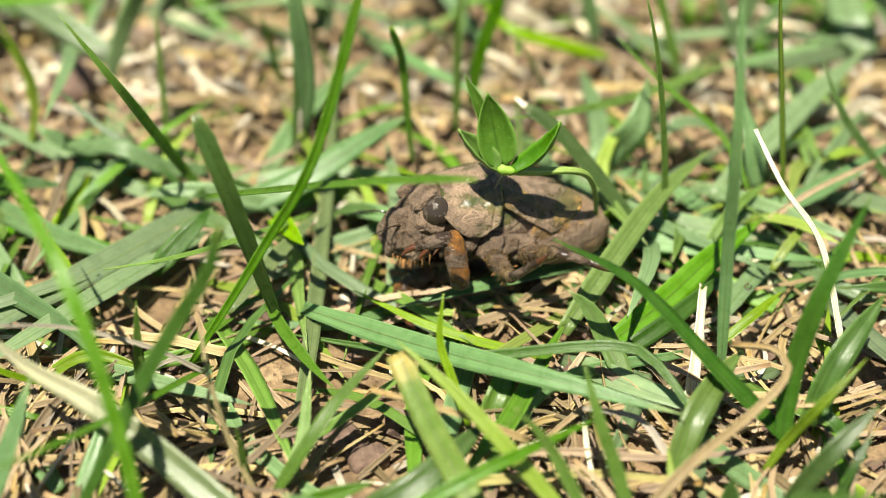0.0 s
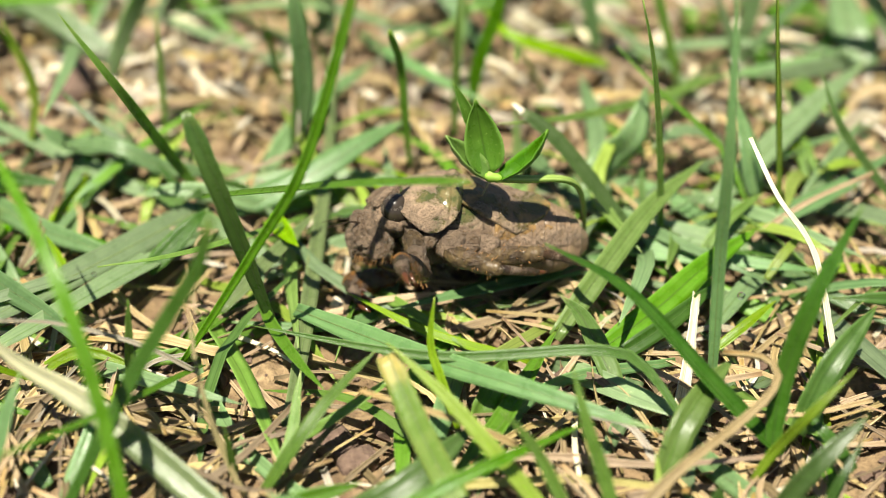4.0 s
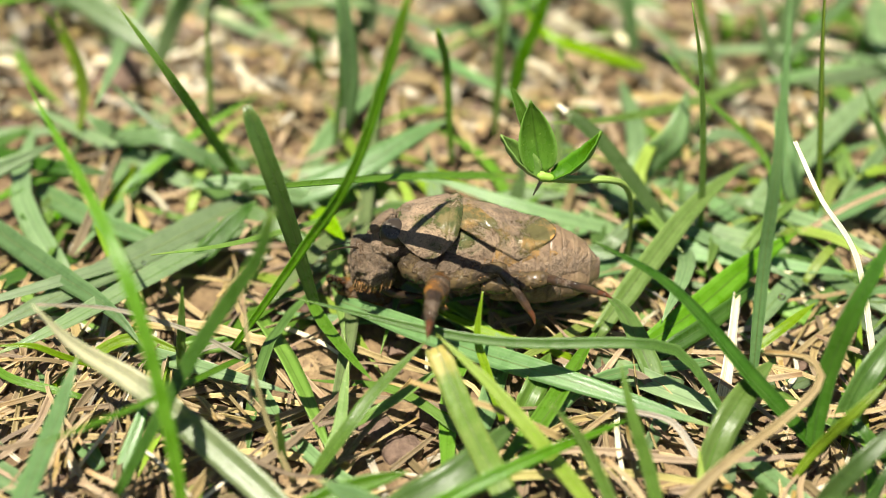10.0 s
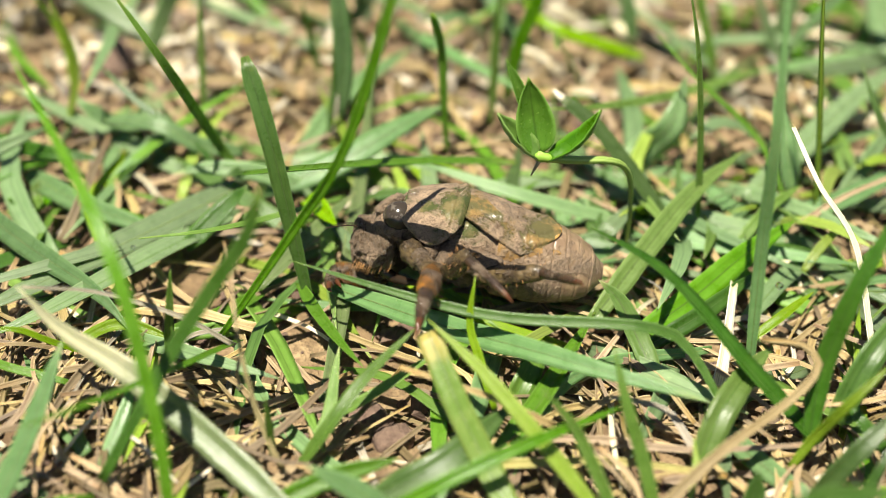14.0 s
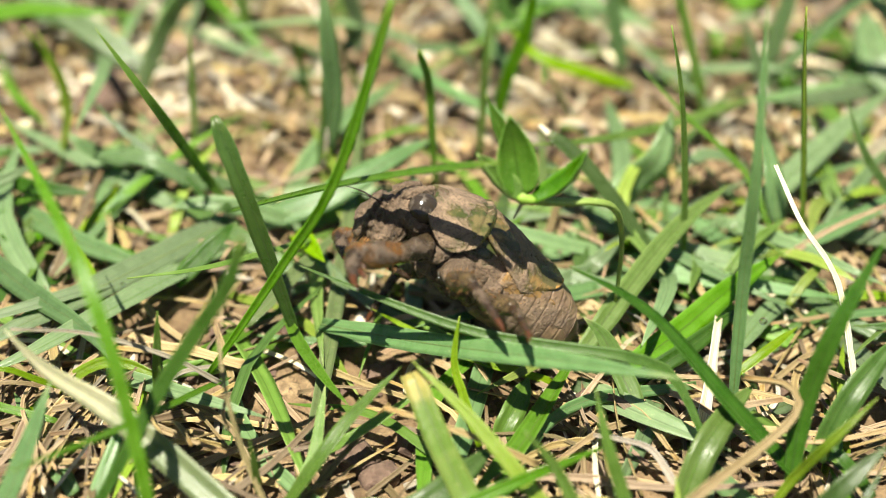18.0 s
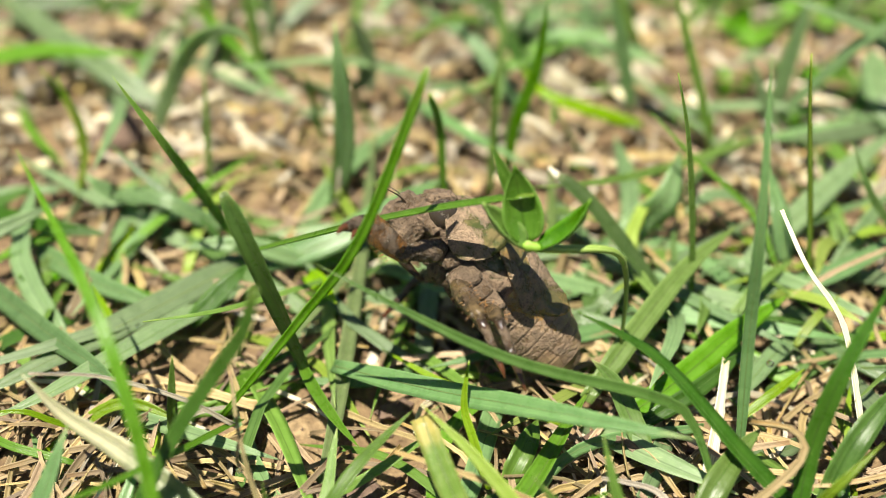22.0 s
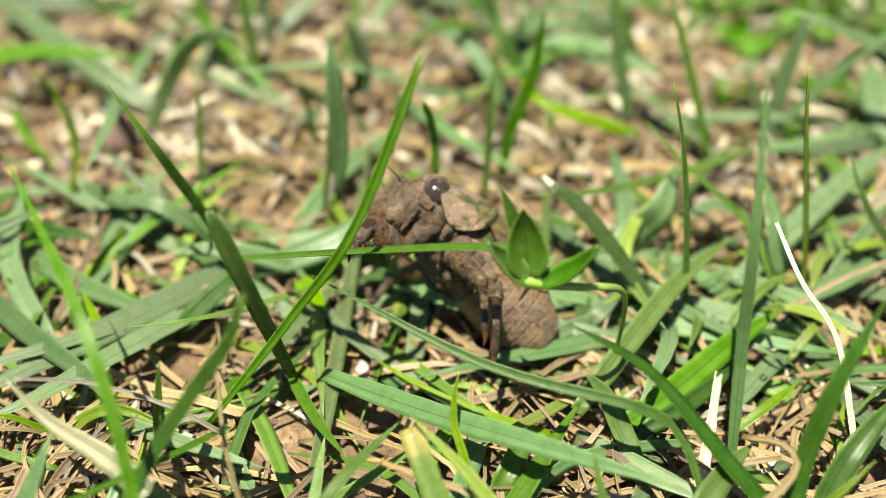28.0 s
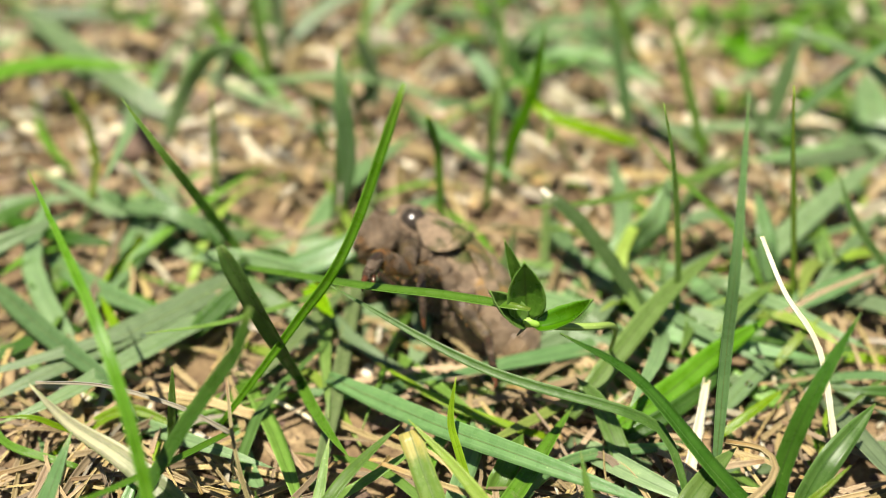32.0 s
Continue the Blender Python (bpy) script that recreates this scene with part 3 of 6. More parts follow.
# ---- blades of grass that stand out ----
blade(FRESH, 1.3, (-29.0, 66.5, 0.0), (-30.4, 71.7, 16.0), (-35.3, 80.1, 30.0), (-49.8, 101.5, 36.0))
blade(FRESH, 1.5, (-32.3, 127.3, 2.0), (-35.6, 125.4, 10.0), (-38.8, 117.9, 26.0), (-43.8, 117.8, 36.0))
blade(LIME, 1.3, (-61.8, 140.7, 0.0), (-58.3, 140.7, 11.5), (-60.6, 140.7, 22.6))
blade(DEEP, 1.1, (-36.1, 130.1, 1.0), (-41.6, 133.2, 5.0), (-49.0, 136.9, 8.0), (-56.0, 141.6, 12.0))
blade(DEEP, 1.8, (-37.9, 73.5, 2.0), (-33.8, 76.5, 9.0), (-29.1, 79.8, 17.0), (-24.7, 81.2, 24.0), (-21.3, 80.7, 30.0), (-20.0, 81.3, 35.0), blunt=True)
blade(PALE, 1.6, (-16.5, 86.7, 1.0), (-16.0, 99.1, 2.0), (-16.3, 131.5, 3.0), (-17.1, 159.1, 6.0))
blade(DEEP, 0.9, (-21.9, 138.4, 2.0), (-20.7, 138.4, 10.8), (-20.7, 138.4, 18.2))
blade(WHITE, 0.8, (-21.3, 139.6, 2.0), (-21.1, 141.5, 6.0), (-21.5, 144.6, 8.0))
blade(FRESH, 1.2, (-4.4, 136.4, 2.0), (-5.0, 136.4, 10.9), (-5.5, 136.4, 19.1), (-6.8, 134.4, 25.3), blunt=True)
blade(BLUE, 3.1, (-29.9, 125.0, 2.0), (-19.8, 127.7, 5.0), (-10.7, 133.8, 8.0), (-4.7, 138.3, 9.0))
blade(FRESH, 0.8, (-17.8, 123.2, 3.0), (-22.2, 113.4, 8.0), (-30.6, 103.7, 12.0), (-38.6, 98.9, 14.0))
blade(LIME, 1.9, (-22.8, 120.8, 4.0), (-20.0, 116.2, 6.0), (-17.6, 111.7, 7.0))
blade(BLUE, 3.1, (-32.1, 126.5, 2.0), (-41.3, 113.3, 4.0), (-51.7, 102.9, 4.0), (-61.2, 95.1, 3.0))
blade(BLUE, 2.4, (-32.2, 121.6, 1.0), (-41.3, 106.9, 4.0), (-50.6, 95.1, 5.0), (-56.9, 91.4, 4.0))
blade(BLUE, 2.3, (-68.7, 119.6, 2.0), (-55.6, 107.0, 5.0), (-44.9, 99.0, 5.0), (-39.9, 94.5, 3.0))
blade(BLUE, 2.3, (-63.7, 128.1, 1.0), (-53.6, 119.4, 3.0), (-44.1, 115.0, 3.0), (-39.3, 113.0, 2.0))
blade(STRAW, 1.4, (-54.2, 113.2, 1.0), (-52.8, 121.3, 4.0), (-51.4, 129.8, 7.0))
blade(BLUE, 1.9, (-34.2, 135.7, 1.0), (-39.9, 132.6, 4.0), (-45.3, 132.8, 7.0), (-54.2, 135.1, 6.0))
blade(BLUE, 3.2, (-49.8, 144.8, 0.0), (-52.5, 136.8, 4.0), (-55.9, 134.9, 8.0), (-57.5, 136.2, 9.0))
blade(BLUE, 2.9, (-22.0, 142.9, 0.0), (-19.9, 142.9, 12.0), (-20.4, 142.9, 23.7), (-20.8, 144.9, 30.3))
blade(DEEP, 0.8, (-17.5, 162.0, 1.0), (-19.8, 162.3, 6.0), (-21.4, 160.3, 13.0), (-22.1, 161.8, 18.0))
blade(DEEP, 1.3, (-25.7, 159.4, 0.0), (-26.8, 159.4, 6.2), (-28.2, 159.4, 14.1))
blade(FRESH, 1.1, (-41.7, 144.6, 0.0), (-40.9, 144.6, 11.0), (-40.2, 144.6, 22.0))
blade(BLUE, 2.6, (-54.6, 161.6, 0.0), (-49.9, 161.6, 11.0), (-44.0, 158.6, 19.8), (-36.9, 153.6, 23.7), (-34.1, 151.6, 20.6))
blade(BLUE, 3.4, (-54.5, 167.3, 1.0), (-67.3, 173.8, 6.0), (-79.3, 181.6, 9.0), (-92.6, 193.1, 10.0))
blade(DEEP, 2.4, (-94.4, 195.3, 6.0), (-75.8, 197.6, 5.0), (-61.2, 203.2, 3.0))
blade(LIME, 1.2, (-64.1, 152.2, 0.0), (-63.7, 152.2, 7.5), (-65.4, 152.2, 13.0), (-67.0, 150.2, 18.0))
blade(FRESH, 0.9, (-8.5, 167.1, 2.0), (4.9, 171.4, 9.0), (21.3, 178.2, 14.0))
blade(FRESH, 1.1, (1.9, 145.6, 1.0), (2.1, 145.6, 9.5), (2.1, 145.6, 18.0), (2.2, 145.6, 25.1))
blade(FRESH, 1.8, (4.3, 152.0, 1.0), (5.5, 152.0, 10.5), (8.3, 152.0, 20.1), (9.2, 152.0, 31.5))
blade(DEEP, 3.3, (10.7, 174.5, 2.0), (6.9, 174.3, 8.0), (2.2, 178.8, 14.0), (-0.1, 185.5, 18.0))
blade(LIME, 1.6, (27.4, 167.9, 1.0), (19.3, 164.8, 5.0), (10.6, 164.9, 8.0), (6.4, 172.5, 9.0))
blade(BLUE, 2.8, (26.2, 173.6, 0.0), (23.3, 173.6, 11.4), (20.3, 173.6, 23.6))
blade(FRESH, 0.9, (43.1, 128.8, 2.0), (39.2, 133.9, 8.0), (30.0, 135.3, 16.0), (23.9, 139.2, 21.0))
blade(FRESH, 1.0, (29.9, 120.2, 2.0), (27.9, 120.2, 16.7), (25.7, 120.2, 28.9), (23.4, 120.2, 37.7))
blade(BLUE, 3.5, (21.0, 132.8, 2.0), (23.9, 136.1, 4.0), (27.1, 135.2, 9.0), (29.1, 140.2, 14.0))
blade(FRESH, 1.3, (45.0, 160.4, 4.0), (29.0, 143.7, 9.0), (17.7, 133.2, 13.0), (7.4, 126.6, 16.0))
blade(BLUE, 2.2, (72.0, 172.2, 2.0), (58.1, 163.8, 4.0), (44.0, 158.3, 5.0))
blade(DEEP, 2.1, (27.7, 117.5, 2.0), (21.3, 123.0, 8.0), (15.7, 127.2, 13.0), (10.7, 130.0, 16.0), blunt=True)
blade(WHITE, 0.9, (11.0, 129.8, 15.8), (10.4, 130.1, 16.2), (9.7, 130.7, 16.6))
blade(BLUE, 1.35, (32.2, 92.4, 2.0), (31.4, 96.9, 18.0), (30.3, 98.6, 34.0), (30.0, 106.3, 48.0))
blade(LIME, 1.3, (46.9, 125.2, 1.0), (44.4, 125.2, 14.1), (41.4, 125.2, 29.2), (39.9, 125.2, 38.2))
blade(BLUE, 2.1, (50.8, 167.3, 0.0), (47.2, 167.3, 6.3), (43.1, 167.3, 15.2))
blade(BLUE, 2.9, (37.7, 127.8, 2.0), (47.0, 137.5, 5.0), (57.5, 149.2, 7.0), (66.6, 158.4, 8.0))
blade(DEEP, 1.3, (63.2, 128.9, 3.0), (55.4, 130.3, 12.0), (52.8, 131.2, 16.0), (51.1, 135.1, 20.0))
blade(WHITE, 0.9, (47.0, 97.0, 4.0), (44.1, 103.2, 14.0), (39.3, 106.5, 20.0), (36.6, 112.4, 24.0))
blade(STRAW, 0.9, (41.9, 119.7, 3.0), (48.8, 122.5, 7.0), (58.6, 127.0, 9.0))
blade(FRESH, 2.2, (14.5, 101.0, 2.0), (21.1, 109.8, 6.0), (27.9, 118.9, 9.0), (35.7, 126.7, 11.0))
blade(STRAW, 0.9, (32.7, 110.8, 2.0), (28.6, 123.2, 3.0), (24.3, 131.9, 3.0))
blade(WHITE, 1.9, (27.5, 87.6, 1.0), (30.0, 96.9, 3.0), (32.1, 106.2, 5.0))
blade(DEEP, 2.3, (38.5, 83.1, 2.0), (30.2, 87.1, 9.0), (21.2, 93.7, 16.0), (11.8, 94.7, 22.0))
blade(DEEP, 2.1, (37.2, 83.0, 2.0), (37.7, 86.6, 10.0), (39.3, 88.4, 20.0), (43.1, 92.0, 30.0))
blade(FADE, 3.0, (-16.8, 69.2, 2.0), (-24.9, 75.2, 5.0), (-35.8, 81.6, 10.0), (-42.9, 83.5, 14.0), (-47.0, 84.3, 19.0))
blade(WHITE, 0.6, (-27.3, 92.3, 4.0), (-32.9, 91.5, 9.0), (-41.3, 90.5, 13.0), (-48.0, 87.5, 16.0))
blade(LIME, 0.7, (-45.6, 92.2, 2.0), (-48.6, 90.8, 5.0), (-51.3, 90.2, 7.0), (-55.2, 88.9, 8.0))
blade(BLUE, 1.8, (-47.9, 68.1, 2.0), (-44.7, 74.8, 8.0), (-42.4, 82.2, 14.0))
blade(FRESH, 1.3, (-27.1, 94.3, 3.0), (-31.5, 83.3, 9.0), (-36.6, 74.8, 13.0), (-42.2, 69.1, 15.0))
blade(FRESH, 1.0, (-35.2, 91.9, 2.0), (-34.1, 91.9, 9.3), (-33.3, 91.9, 15.4))
blade(STEM, 0.6, (-19.7, 76.9, 1.0), (-22.4, 80.0, 6.0), (-24.3, 83.1, 13.0), (-25.8, 88.4, 18.0))
blade(STEM, 0.4, (-24.8, 84.4, 10.0), (-25.2, 83.8, 8.0), (-25.1, 84.0, 6.0))
blade(FRESH, 1.4, (-21.7, 105.0, 3.0), (-18.2, 97.2, 5.0), (-14.9, 91.5, 6.0), (-11.9, 87.7, 6.0))
blade(FRESH, 1.5, (-17.9, 77.4, 1.0), (-14.7, 80.1, 5.0), (-11.3, 84.2, 8.0), (-6.1, 88.3, 12.0))
blade(PALE, 1.3, (-17.1, 78.3, 1.0), (-15.4, 83.2, 3.0), (-15.1, 88.3, 5.0), (-15.0, 91.0, 6.0))
blade(FRESH, 0.8, (-21.1, 78.8, 1.0), (-21.1, 78.8, 5.6), (-21.3, 78.8, 10.1))
blade(STRAW, 0.6, (-25.9, 79.7, 2.0), (-20.4, 76.5, 3.0), (-16.3, 75.3, 4.0))
blade(BLUE, 1.9, (-6.1, 69.4, 2.0), (-10.7, 70.3, 6.0), (-15.9, 71.0, 9.0))
blade(FRESH, 1.7, (-19.8, 71.5, 2.0), (-13.5, 74.0, 4.0), (-7.0, 75.0, 6.0))
blade(DEEP, 2.5, (-9.8, 72.5, 2.0), (-2.3, 75.7, 5.0), (4.8, 82.4, 7.0))
blade(FRESH, 1.4, (-9.5, 68.4, 4.0), (-2.2, 70.6, 8.0), (6.2, 74.5, 10.0), (16.4, 80.2, 10.0))
blade(CUT, 2.3, (5.2, 70.4, 2.0), (1.8, 75.9, 5.0), (-1.7, 80.9, 9.0), (-4.8, 86.5, 13.0))
blade(LIME, 1.6, (14.1, 71.6, 2.0), (7.0, 77.1, 8.0), (0.9, 82.3, 12.0), (-4.9, 86.4, 15.0))
blade(LIME, 1.0, (2.9, 86.1, 2.0), (0.9, 89.1, 7.0), (-0.3, 91.4, 10.0), (0.0, 93.6, 15.0))
blade(FRESH, 1.3, (15.5, 71.0, 2.0), (12.8, 74.1, 7.0), (10.2, 76.5, 11.0), (7.0, 77.9, 14.0))
blade(FRESH, 1.4, (19.6, 71.2, 2.0), (17.8, 75.2, 7.0), (15.7, 78.3, 12.0), (14.3, 82.6, 16.0))
blade(STRAW, 0.9, (9.3, 82.1, 4.0), (2.3, 82.1, 8.0), (-7.6, 83.1, 11.0))
blade(STRAW, 1.3, (18.0, 69.9, 4.0), (25.0, 75.5, 8.0), (32.6, 81.2, 10.0), (36.2, 84.5, 12.0), (35.6, 87.9, 12.0), (31.9, 90.7, 10.0))
blade(FRESH, 2.4, (24.7, 79.1, 2.0), (27.1, 83.4, 6.0), (30.6, 88.1, 8.0), (33.4, 90.9, 9.0))
blade(PALE, 2.0, (21.7, 92.7, 1.0), (19.4, 97.2, 4.0), (17.2, 99.8, 7.0), (14.7, 101.0, 9.0))
blade(FRESH, 2.6, (19.8, 98.8, 2.0), (27.1, 104.3, 4.0), (34.1, 110.7, 6.0), (41.6, 117.0, 7.0))
blade(DEEP, 1.7, (21.1, 97.4, 2.0), (28.2, 101.8, 4.0), (35.4, 108.6, 5.0))
blade(LIME, 1.2, (34.6, 79.6, 2.0), (36.7, 81.2, 5.0), (39.3, 81.6, 10.0), (44.3, 84.7, 14.0))
# the darker kind here stands for shade in the near right corner
blade(DEEP, 1.6, (35.9, 75.0, 3.0), (39.1, 76.3, 8.0), (44.8, 80.1, 12.0))
blade(DEEP, 1.5, (45.8, 81.1, 2.0), (42.7, 83.2, 5.0), (40.7, 86.3, 6.0))
blade(STEM, 1.1, (1.4, 77.9, 2.0), (14.7, 78.4, 3.0), (27.0, 76.3, 4.0))
blade(WHITE, 0.9, (24.7, 81.1, 2.0), (22.0, 84.9, 4.0), (18.2, 85.5, 5.0), (15.4, 85.9, 5.0))
blade(STRAW, 0.9, (16.4, 81.8, 2.0), (25.4, 80.6, 3.0), (37.6, 81.3, 4.0))
blade(LIME, 0.7, (23.2, 74.3, 2.0), (23.9, 77.3, 4.0), (23.7, 79.9, 6.0))
blade(STRAW, 0.6, (49.7, 89.7, 4.0), (41.6, 86.5, 5.0), (35.3, 86.1, 5.0))
blade(DEEP, 1.8, (28.7, 66.2, 10.0), (33.2, 65.3, 15.0), (38.6, 62.9, 19.0))
blade(DEEP, 2.3, (40.3, 85.5, 3.0), (43.5, 89.5, 9.0), (49.6, 95.7, 13.0))
blade(DEEP, 1.8, (29.1, 72.5, 2.0), (29.3, 73.8, 5.0), (29.4, 74.7, 7.0))
blade(FRESH, 2.2, (4.9, 88.0, 1.0), (6.5, 90.7, 3.0), (8.5, 95.5, 4.0))
blade(FRESH, 1.9, (2.7, 79.4, 1.0), (8.3, 87.2, 3.0), (14.7, 99.8, 5.0))
blade(BLUE, 1.4, (-38.9, 76.2, 1.0), (-37.4, 81.8, 4.0), (-36.8, 86.0, 6.0))
blade(FRESH, 1.1, (-15.9, 84.2, 1.0), (-10.3, 86.0, 4.0), (-2.8, 91.7, 6.0))
blade(FRESH, 1.9, (-59.8, 131.2, 1.0), (-62.9, 126.7, 3.0), (-67.4, 119.6, 4.0))
blade(DEEP, 1.8, (-71.8, 133.9, 3.0), (-62.0, 129.5, 4.0), (-51.9, 128.1, 4.0))
blade(BLUE, 2.0, (-22.8, 125.5, 2.0), (-29.7, 124.9, 5.0), (-36.5, 124.3, 6.0), (-41.3, 124.1, 5.0))
blade(DEEP, 2.1, (-37.5, 111.9, 2.0), (-32.1, 116.9, 6.0), (-29.9, 118.1, 8.0))
blade(PALE, 1.6, (-26.7, 104.7, 2.0), (-21.8, 111.7, 4.0), (-15.9, 120.5, 6.0))
blade(FRESH, 1.4, (1.1, 117.0, 1.0), (4.1, 122.1, 3.0), (8.8, 127.7, 4.0))
blade(BLUE, 2.1, (11.3, 143.9, 1.0), (14.0, 135.1, 4.0), (16.9, 129.7, 4.0))
blade(BLUE, 1.8, (16.4, 118.0, 1.0), (18.6, 119.3, 3.0), (23.6, 124.8, 4.0))
blade(BLUE, 2.4, (44.6, 130.3, 2.0), (43.2, 134.3, 8.0), (42.4, 141.5, 11.0))
blade(FRESH, 1.5, (34.4, 116.8, 2.0), (39.2, 121.9, 5.0), (44.4, 126.2, 6.0))
blade(BLUE, 2.0, (51.0, 129.4, 1.0), (55.7, 135.3, 4.0), (61.9, 143.2, 7.0))
blade(LIME, 1.2, (42.6, 112.6, 2.0), (44.8, 115.0, 4.0), (48.9, 118.8, 6.0))
blade(LIME, 1.2, (33.7, 99.2, 2.0), (37.9, 101.9, 4.0), (41.8, 105.2, 5.0))
blade(DEEP, 0.9, (39.2, 73.0, 2.0), (41.4, 75.0, 7.0), (44.4, 78.7, 10.0))
blade(FRESH, 1.7, (38.1, 161.5, 1.0), (34.6, 161.5, 11.5), (30.8, 161.5, 22.3), (27.9, 161.5, 30.6))
blade(BLUE, 2.8, (50.3, 173.0, 0.0), (51.4, 173.0, 13.2), (52.7, 173.0, 24.4))
blade(BLUE, 2.4, (72.4, 171.0, 2.0), (58.7, 162.2, 4.0), (47.3, 159.5, 4.0))
blade(STRAW, 2.1, (61.8, 193.2, 1.0), (69.0, 200.2, 3.0), (78.0, 208.8, 5.0))
blade(BLUE, 3.8, (-22.1, 171.9, 0.0), (-18.9, 171.9, 9.0), (-22.5, 171.9, 18.3))
blade(FRESH, 1.5, (-82.6, 174.0, 0.0), (-73.9, 156.8, 3.0), (-64.1, 144.6, 4.0))
blade(BLUE, 4.7, (69.8, 165.4, 3.0), (67.2, 172.3, 7.0), (67.5, 182.9, 9.0))

# single low blades and straws strewn round the insect
def strew_single(kind, count, seed, length, width, lift):
    g = np.random.default_rng(seed)
    for _ in range(count):
        x, y = g.uniform(-52, 52), g.uniform(66, 128)
        if ((x + 8) / 20) ** 2 + ((y - 93) / 9) ** 2 < 1:
            continue
        n, a = g.uniform(*length), g.uniform(0, 6.28)
        end = (x + n * math.cos(a), y + n * math.sin(a))
        z0, z2 = (ground_height(q[0] * MM, q[1] * MM) / MM + g.uniform(0.3, lift) for q in ((x, y), end))
        bend = g.uniform(-0.2, 0.2) * n
        blade(kind, g.uniform(*width), (x, y, z0), ((x + end[0]) / 2 - math.sin(a) * bend, (y + end[1]) / 2 + math.cos(a) * bend, max(z0, z2) + g.uniform(0, 1.2)), (*end, z2))


strew_single(STRAW, 120, 71, (8, 28), (0.35, 1.4), 3.5)
strew_single(WHITE, 30, 72, (6, 20), (0.35, 0.9), 2.5)
strew_single(FRESH, 10, 73, (12, 30), (0.9, 2.0), 2.8)
strew_single(BLUE, 16, 74, (14, 34), (1.2, 2.4), 2.5)
strew_single(LIME, 8, 75, (8, 20), (0.8, 1.6), 3.0)

# blades that the insect pushes about
CROSSING_BLADE = blade(DEEP, 1.2, (28.3, 84.9, 4.0), (23.5, 90.3, 9.0), (17.9, 90.8, 11.0), (0.2, 91.3, 11.0), (-21.6, 96.1, 13.0))
BROAD_BLADE = blade(BLUE, 2.1, (-17.3, 104.2, 3.0), (-2.9, 95.6, 5.5), (9.9, 89.2, 7.5), (26.2, 83.0, 8.0))
NEEDLE_BLADE = blade(FRESH, 1.45, (-29.8, 115.0, 12.0), (-15.2, 102.1, 23.0), (-6.1, 97.8, 27.0), (3.4, 93.3, 30.6), blunt=True)
BENT_BLADE = blade(DEEP, 2.1, (-20.1, 103.0, 2.0), (-22.9, 102.6, 18.0), (-24.8, 103.4, 26.0), (-27.1, 105.6, 32.0), blunt=True)
LEANING_BLADE = blade(FRESH, 1.15, (-30.0, 95.2, 2.0), (-20.7, 102.1, 16.0), (-14.1, 105.7, 28.0), (-8.6, 114.0, 46.0), blunt=True)


# ---- weeds, clods and pale chips ----
def leaf(name, base, tip, width, normal, cup, curl, parent, label=""):
    """A pointed oval leaf, cupped across and curled along, in mm."""
    base, tip, nrm = (np.asarray(v, float) for v in (base, tip, normal))
    ax = tip - base
    ln = np.linalg.norm(ax)
    ax /= ln
    side = np.cross(ax, nrm)
    side /= np.linalg.norm(side)
    nrm = np.cross(side, ax)
    rows, cols = 13, 9
    verts, uvs, faces = [], [], []
    for layer in (0, 1):
        for i in range(rows):
            s = i / (rows - 1)
            w = width * 0.5 * max(0.02, 1.1 * math.sin(math.pi * s ** 0.78) ** 0.78 * (1 - 0.15 * s) * min(1, (1 - s) * 5 + 0.05) ** 0.5 + 0.14 * (1 - s) ** 2)
            bow = curl * math.sin(math.pi * s)
            for k in range(cols):
                u = 2 * k / (cols - 1) - 1
                dz = cup * w * (u * u) - 0.10 * math.exp(-(u * 6) ** 2) + 0.06 * math.sin(s * 25 + u * 3) - layer * 0.16
                verts.append((base + ax * ln * s + side * w * u + nrm * (dz + bow)) * MM)
                uvs.append((u * 0.5 + 0.5, s))
    size = rows * cols
    for i in range(rows - 1):
        for k in range(cols - 1):
            a = i * cols + k
            faces.append((a, a + 1, a + cols + 1, a + cols))
            faces.append(tuple(size + j for j in (a + cols, a + cols + 1, a + 1, a)))
    rim = [k for k in range(cols)] + [i * cols + cols - 1 for i in range(1, rows)] + [(rows - 1) * cols + k for k in range(cols - 2, -1, -1)] + [i * cols for i in range(rows - 2, 0, -1)]
    for a, b in zip(rim, rim[1:] + rim[:1]):
        faces.append((a, a + size, b + size, b))
    return mesh_object(name, verts, faces, SPROUT_LEAF, parent, uvs, True, label)


def tube(points, radii, segments=8, count=16):
    """A round tapering stalk through the points, in mm. Returns vertices (m), faces and uvs."""
    line = spline(points, count)
    tang = np.gradient(line, axis=0)
    tang /= np.linalg.norm(tang, axis=1)[:, None]
    verts, faces, uvs = [], [], []
    for i in range(count):
        s = i / (count - 1)
        r = float(np.interp(s, np.linspace(0, 1, len(radii)), radii))
        side = np.cross(tang[i], (0.3, 0.5, 0.81))
        side /= np.linalg.norm(side)
        up = np.cross(side, tang[i])
        for k in range(segments):
            a = 2 * math.pi * k / segments
            verts.append((line[i] + r * (side * math.cos(a) + up * math.sin(a))) * MM)
            uvs.append((k / segments, s))
    for i in range(count - 1):
        for k in range(segments):
            a, b = i * segments + k, i * segments + (k + 1) % segments
            faces.append((a, b, b + segments, a + segments))
    faces.append(tuple(range(segments))[::-1])
    faces.append(tuple(range((count - 1) * segments, count * segments)))
    return verts, faces, uvs


